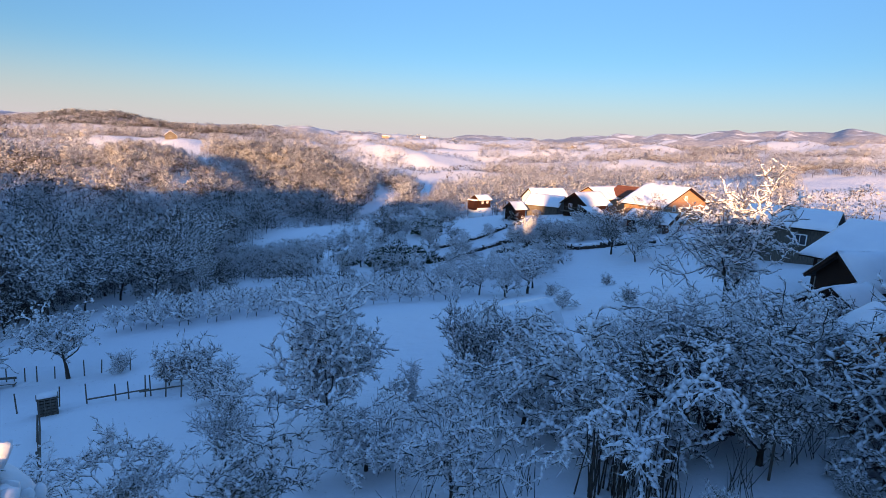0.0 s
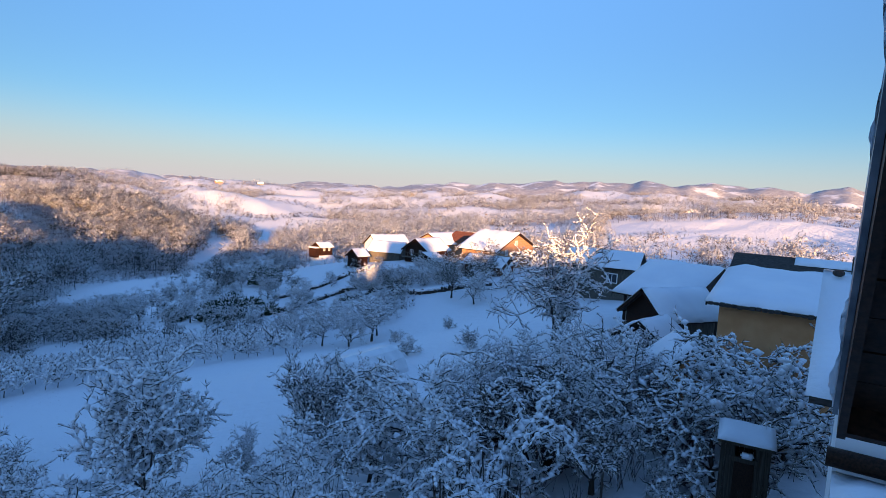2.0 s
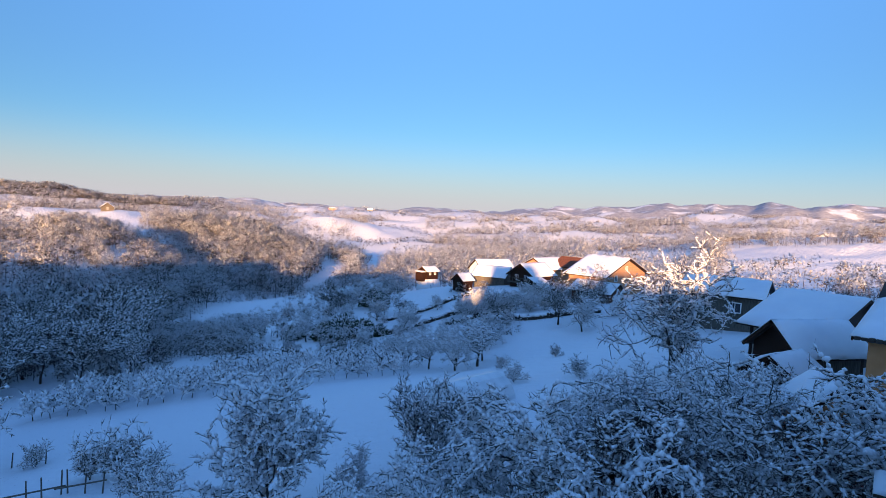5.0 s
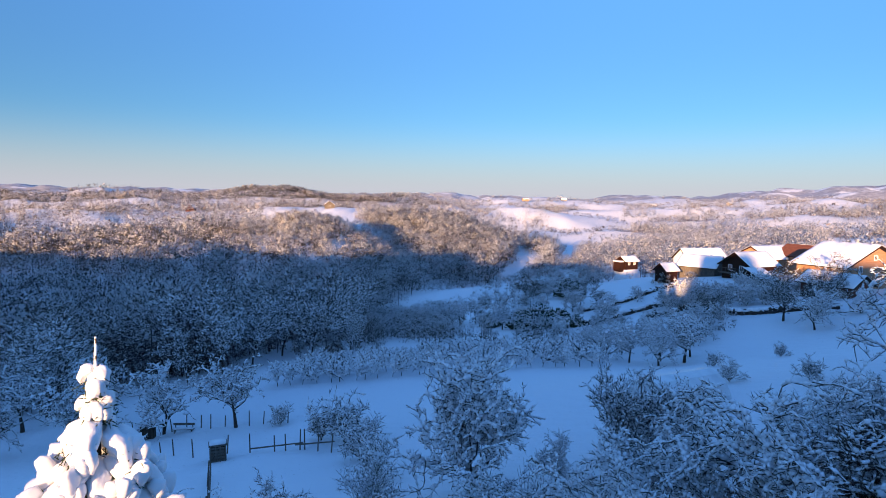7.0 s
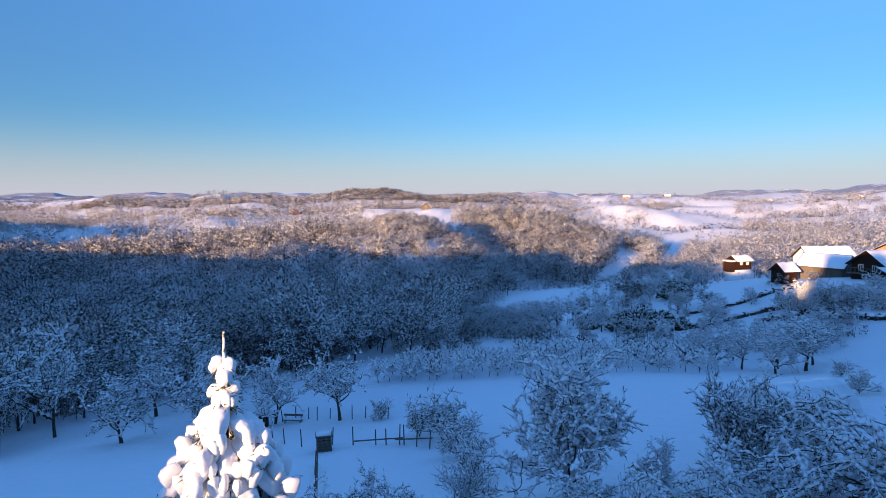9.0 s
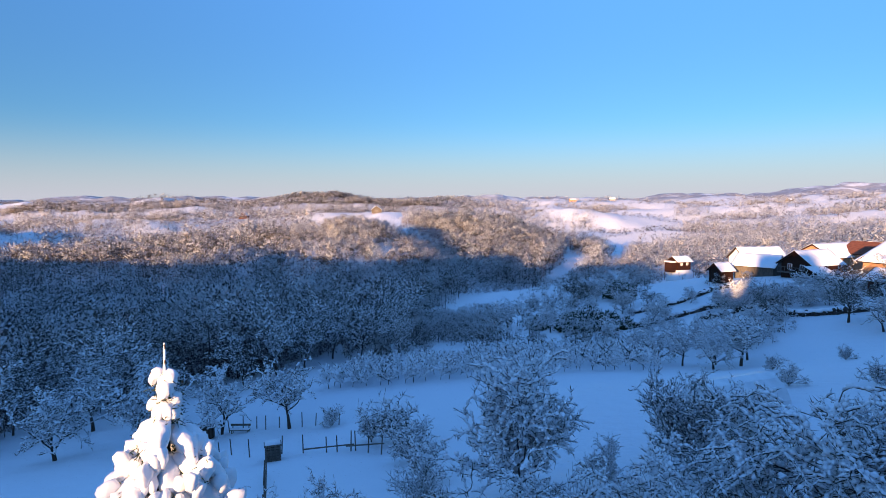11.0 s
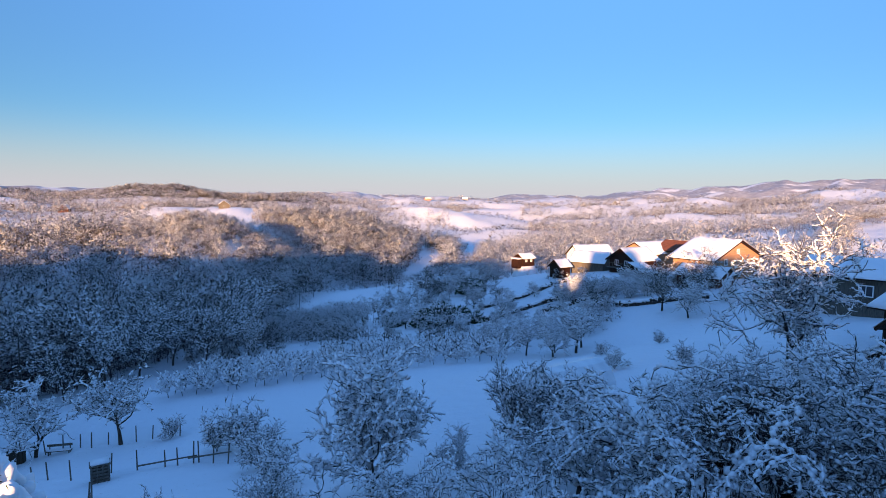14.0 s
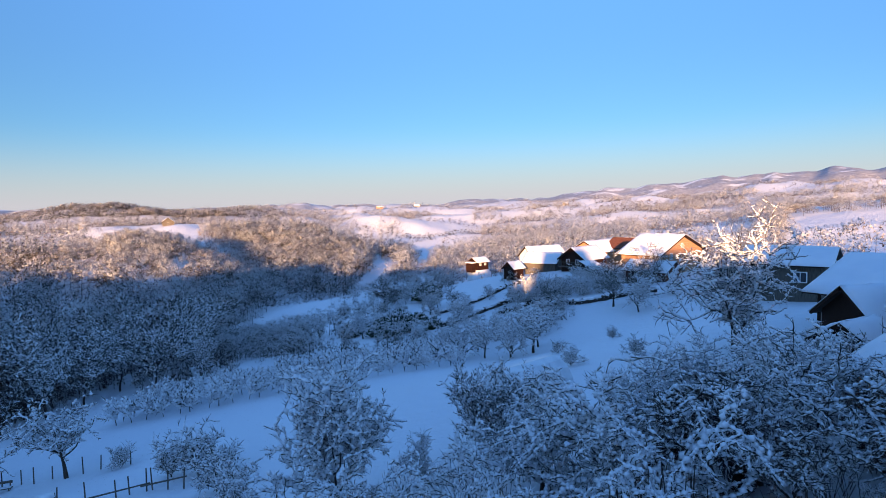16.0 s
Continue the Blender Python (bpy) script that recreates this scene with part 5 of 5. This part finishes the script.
bx, by = -22.8, 39.4
bench = empty("bench", pose(bx, by, land1(bx, by) - 0.12, 0, 0, 10) @ Matrix.Scale(0.8, 4), "old wooden bench half sunk in the snow", "bench")
part("seat", box_bm(-0.95, -0.2, 0.42, 0.95, 0.2, 0.47), GREY_WOOD, bench)
part("backrest", box_bm(-0.95, 0.2, 0.75, 0.95, 0.24, 0.95), GREY_WOOD, bench)
for sx in (-0.8, 0.74):
    part("leg", box_bm(sx, -0.18, 0, sx + 0.07, -0.1, 0.42), GREY_WOOD, bench)
    part("leg", box_bm(sx, 0.19, 0, sx + 0.07, 0.26, 0.95), GREY_WOOD, bench)
part("seat_snow", box_bm(-0.9, -0.18, 0.47, 0.9, 0.18, 0.55, 0.03), SNOW, bench)

# polytunnel in the lower garden
tx, ty = 10.9, 34.6
tun = empty("polytunnel", pose(tx, ty, land1(tx, ty), 0, 0, 30), "small pale polytunnel covered with snow", "polytunnel")
vv, ff = [], []
for i in range(9):
    a = math.pi * i / 8
    for xx in (-2.5, 2.5):
        vv.append((xx, -math.cos(a) * 1.7, math.sin(a) * 1.9))
for i in range(8):
    ff.append((2 * i, 2 * i + 1, 2 * i + 3, 2 * i + 2))
ff += [tuple(range(0, 18, 2)), tuple(range(17, 0, -2))]
mesh_ob("cover", vv, ff, FILM, tun, smooth=False)
for s in (-0.45, 0.41):
    part("door_post", box_bm(-2.56, s, 0, -2.5, s + 0.04, 1.5), METAL, tun)
part("door_head", box_bm(-2.56, -0.45, 1.5, -2.5, 0.45, 1.54), METAL, tun)

# young vines in rows below the field, three rows deep
vine = fruit_tree("vine", 61, 1.5, 0.8, "small frosted vine stock in a vineyard row", "vine", levels=2, kids=(6, 5), trunk_h=0.5, trunk_r=0.024, droop=0.0, upright=0.4, thick=0.12, cover=0.95, min_r=0.008, twigs=170, twig_w=0.03, group="vineyard rows")
rg = np.random.default_rng(91)
for row in range(4):
    n = 27
    for i in range(n):
        f = (i + rg.uniform(-0.25, 0.25)) / (n - 1)
        x = -20.5 + 31 * f + row * 0.4
        y = 52.3 + 3.0 * f + row * (2.4 + 1.4 * f)
        plant(vine, x, y, rg.uniform(1.1, 1.8), rg.uniform(0, 360), 0.05)

# dark half-evergreen bushes in the thicket and on the terraces
for k, (x, y, s) in enumerate([(7.0, 90.5, 3.0), (9.8, 89.0, 2.2), (4.2, 92.0, 2.2), (12.3, 87.2, 1.2), (13.9, 111.8, 2.6), (-0.5, 95.5, 1.6), (15.5, 111.0, 2.0)]):
    rg = np.random.default_rng(300 + k)
    t = empty("evergreen_bush", pose(x, y, land1(x, y)), "dark evergreen bush capped with snow in the thicket", "bush", "evergreen bushes")
    m = 900
    d = rg.normal(0, 1, (m, 3))
    d[:, 2] = np.abs(d[:, 2])
    d /= np.linalg.norm(d, axis=1, keepdims=True)
    p = d * rg.uniform(0.45, 1.0, (m, 1)) * np.array([s, s, s * 1.25])
    V, T = prisms(p, p + (d + rg.normal(0, 0.5, (m, 3))) * 0.35, np.full(m, 0.10), np.full(m, 0.03), 3)
    array_ob("foliage", V, T, NEEDLES, t)
    q = p[(d[:, 2] > 0.25) & (rg.random(m) < 0.5)] + np.array([0, 0, 0.12])
    e = rg.normal(0, 1, q.shape) * np.array([1, 1, 0.25])
    V, T = prisms(q - e * 0.22, q + e * 0.22, rg.uniform(0.06, 0.18, len(q)), rg.uniform(0.05, 0.12, len(q)), 4)
    array_ob("snow_load", V, T, SNOW, t)

# terrace banks: low dark stone walls, rough and half buried, with snow along the top
for a, b, h in [((9.0, 86.5), (27.5, 89.5), 0.9), ((14.0, 96.0), (30.5, 100.5), 0.9), ((27.5, 78.5), (40.0, 70.0), 0.8), ((22.0, 84.5), (31.0, 83.0), 0.7)]:
    rg = np.random.default_rng(int(a[0] * 10))
    wl = empty("terrace_wall", pose(a[0], a[1], 0), "rough dark dry-stone bank edged with snow", "wall")
    n = int(math.hypot(b[0] - a[0], b[1] - a[1]) / 0.30)
    for i in range(n):
        f = (i + 0.5) / n
        bow = 0.6 * math.sin(f * 7 + a[0])
        for row in range(1 + int(rg.random() < 0.55)):
            x, y = a[0] + (b[0] - a[0]) * f + rg.normal(0, 0.08), a[1] + (b[1] - a[1]) * f + bow + rg.normal(0, 0.10)
            bm = bmesh.new()
            bmesh.ops.create_icosphere(bm, subdivisions=1, radius=0.34, matrix=Matrix.LocRotScale((x - a[0], y - a[1], land1(x, y) + 0.12 + row * h * 0.42 + rg.uniform(-0.1, 0.1)), Euler(rg.uniform(0, 3, 3)), Vector((0.95, 0.8, 0.8)) * rg.uniform(0.7, 1.15)))
            part("stone", bm, BARK if rg.random() < 0.5 else ROOF_DARK, wl)
        if rg.random() < 0.9:
            bm = bmesh.new()
            bmesh.ops.create_icosphere(bm, subdivisions=1, radius=0.36, matrix=Matrix.LocRotScale((x - a[0], y - a[1] + rg.uniform(-0.1, 0.3), land1(x, y) + 0.2 + h * 0.45), None, Vector((1.2, 1.0, 0.5)) * rg.uniform(0.5, 1.5)))
            part("snow_cap", bm, SNOW, wl, smooth=True)

# clump of cut poles standing in the snow, and small things under the fruit trees
rg = np.random.default_rng(404)
poles = empty("pole_clump", pose(8.0, 13.8, land1(8.0, 13.8)), "bundle of thin upright poles standing in the snow", "poles")
for i in range(46):
    a, r = rg.uniform(0, 6.28), 1.15 * math.sqrt(rg.uniform(0, 1))
    h = rg.uniform(1.5, 2.8)
    bm = bmesh.new()
    bmesh.ops.create_cone(bm, cap_ends=True, segments=5, radius1=0.028, radius2=0.012, depth=h, matrix=pose(r * math.cos(a) * 1.3, r * math.sin(a) * 0.6, h / 2 - 0.1, rg.normal(0, 4), rg.normal(0, 4), 0))
    part("pole", bm, BARK, poles)
rg = np.random.default_rng(411)
n = 1900
x, y = rg.uniform(1, 21, n), rg.uniform(12.5, 22, n)
keep = (patchy(x, y, 3.2, 51) > 0.12) & (np.hypot(x - 15.2, y - 11.5) > 3.2)
x, y = x[keep], y[keep]
p = np.stack([x, y, land(x, y) - 0.05], -1)
h = rg.uniform(0.4, 1.9, len(x))
q = p + np.stack([rg.normal(0, 0.25, len(x)) * h, rg.normal(0, 0.25, len(x)) * h, h], -1)
V, T = prisms(p, q, np.full(len(x), 0.013), np.full(len(x), 0.006), 3)
stems = array_ob("shoots", V, T, BARK)
tagged(stems, "thin dark shoots standing in snow under the fruit trees", "shoots", kind="stuff")
bin_ = empty("bin", pose(-24.9, 38.3, land1(-24.9, 38.3), 0, 0, 20), "dark bin beside an orchard tree", "bin")
part("body", box_bm(-0.5, -0.4, -0.1, 0.5, 0.4, 1.0, 0.08), OLD_PLANK, bin_)
part("snow_cap", box_bm(-0.48, -0.38, 1.0, 0.48, 0.38, 1.14, 0.06), SNOW, bin_, smooth=True)
bar = empty("barrel", pose(12.9, 17.0, land1(12.9, 17.0)), "dark barrel under the trees with a snow cap", "barrel")
bm = bmesh.new()
prof = [(0.40, 0), (0.47, 0.3), (0.49, 0.55), (0.47, 0.8), (0.40, 1.1)]
rings = []
for r, z in prof:
    rings.append([bm.verts.new((r * math.cos(6.2832 * i / 16), r * math.sin(6.2832 * i / 16), z)) for i in range(16)])
for a, b in zip(rings, rings[1:]):
    for i in range(16):
        bm.faces.new((a[i], a[(i + 1) % 16], b[(i + 1) % 16], b[i]))
bm.faces.new(rings[-1])
part("body", bm, DARK_WOOD, bar, smooth=True)
part("snow_cap", lump(rg, (0, 0, 1.12), 0.42, 0.42, 0.16, 0, 0, 2), SNOW, bar, smooth=True)
# dark lumps made as tubs; they also darken the shaded corner by the outhouse
for x, y, r in [(17.3, 10.6, 0.34), (16.9, 10.2, 0.26)]:
    tub = empty("tub", pose(x, y, land1(x, y)), "dark round tub standing in the snow", "tub", "tubs")
    bm = bmesh.new()
    bmesh.ops.create_cone(bm, cap_ends=True, segments=16, radius1=r * 0.8, radius2=r, depth=0.55, matrix=pose(0, 0, 0.25))
    part("body", bm, OLD_PLANK, tub, smooth=False)
    bm = bmesh.new()
    bmesh.ops.create_cone(bm, cap_ends=True, segments=16, radius1=r * 1.06, radius2=r * 1.06, depth=0.06, matrix=pose(0, 0, 0.52))
    part("rim", bm, DARK_WOOD, tub)
fence_post(12.6, 13.9, 1.6, 2, 88)
leaning = fruit_tree("fruit_tree", 71, 4.6, 0.9, "leaning old fruit tree with a dark bare trunk", trunk_h=1.7, trunk_r=0.15, lean=(-0.55, 0.1), thick=0.10)
plant(leaning, 11.7, 16.1, 1.0, 0)
for k, (x, y, sc) in enumerate([(14.2, 12.6, 0.5), (9.9, 12.4, 0.45), (15.0, 13.6, 0.6)]):
    plant(shrub, x, y, sc, 50 * k)
bt = fruit_tree("bare_tree", 72, 5.2, 0.7, "pruned bare tree with thick snow on few stout limbs", levels=3, kids=(6, 4, 3), trunk_h=1.3, trunk_r=0.14, droop=0.0, upright=0.6, thick=0.19, cover=0.9, twigs=900, group="bare trees")
plant(bt, 18.9, 14.2, 1.05, 30)
plant(bt, 20.6, 13.4, 0.95, 150)
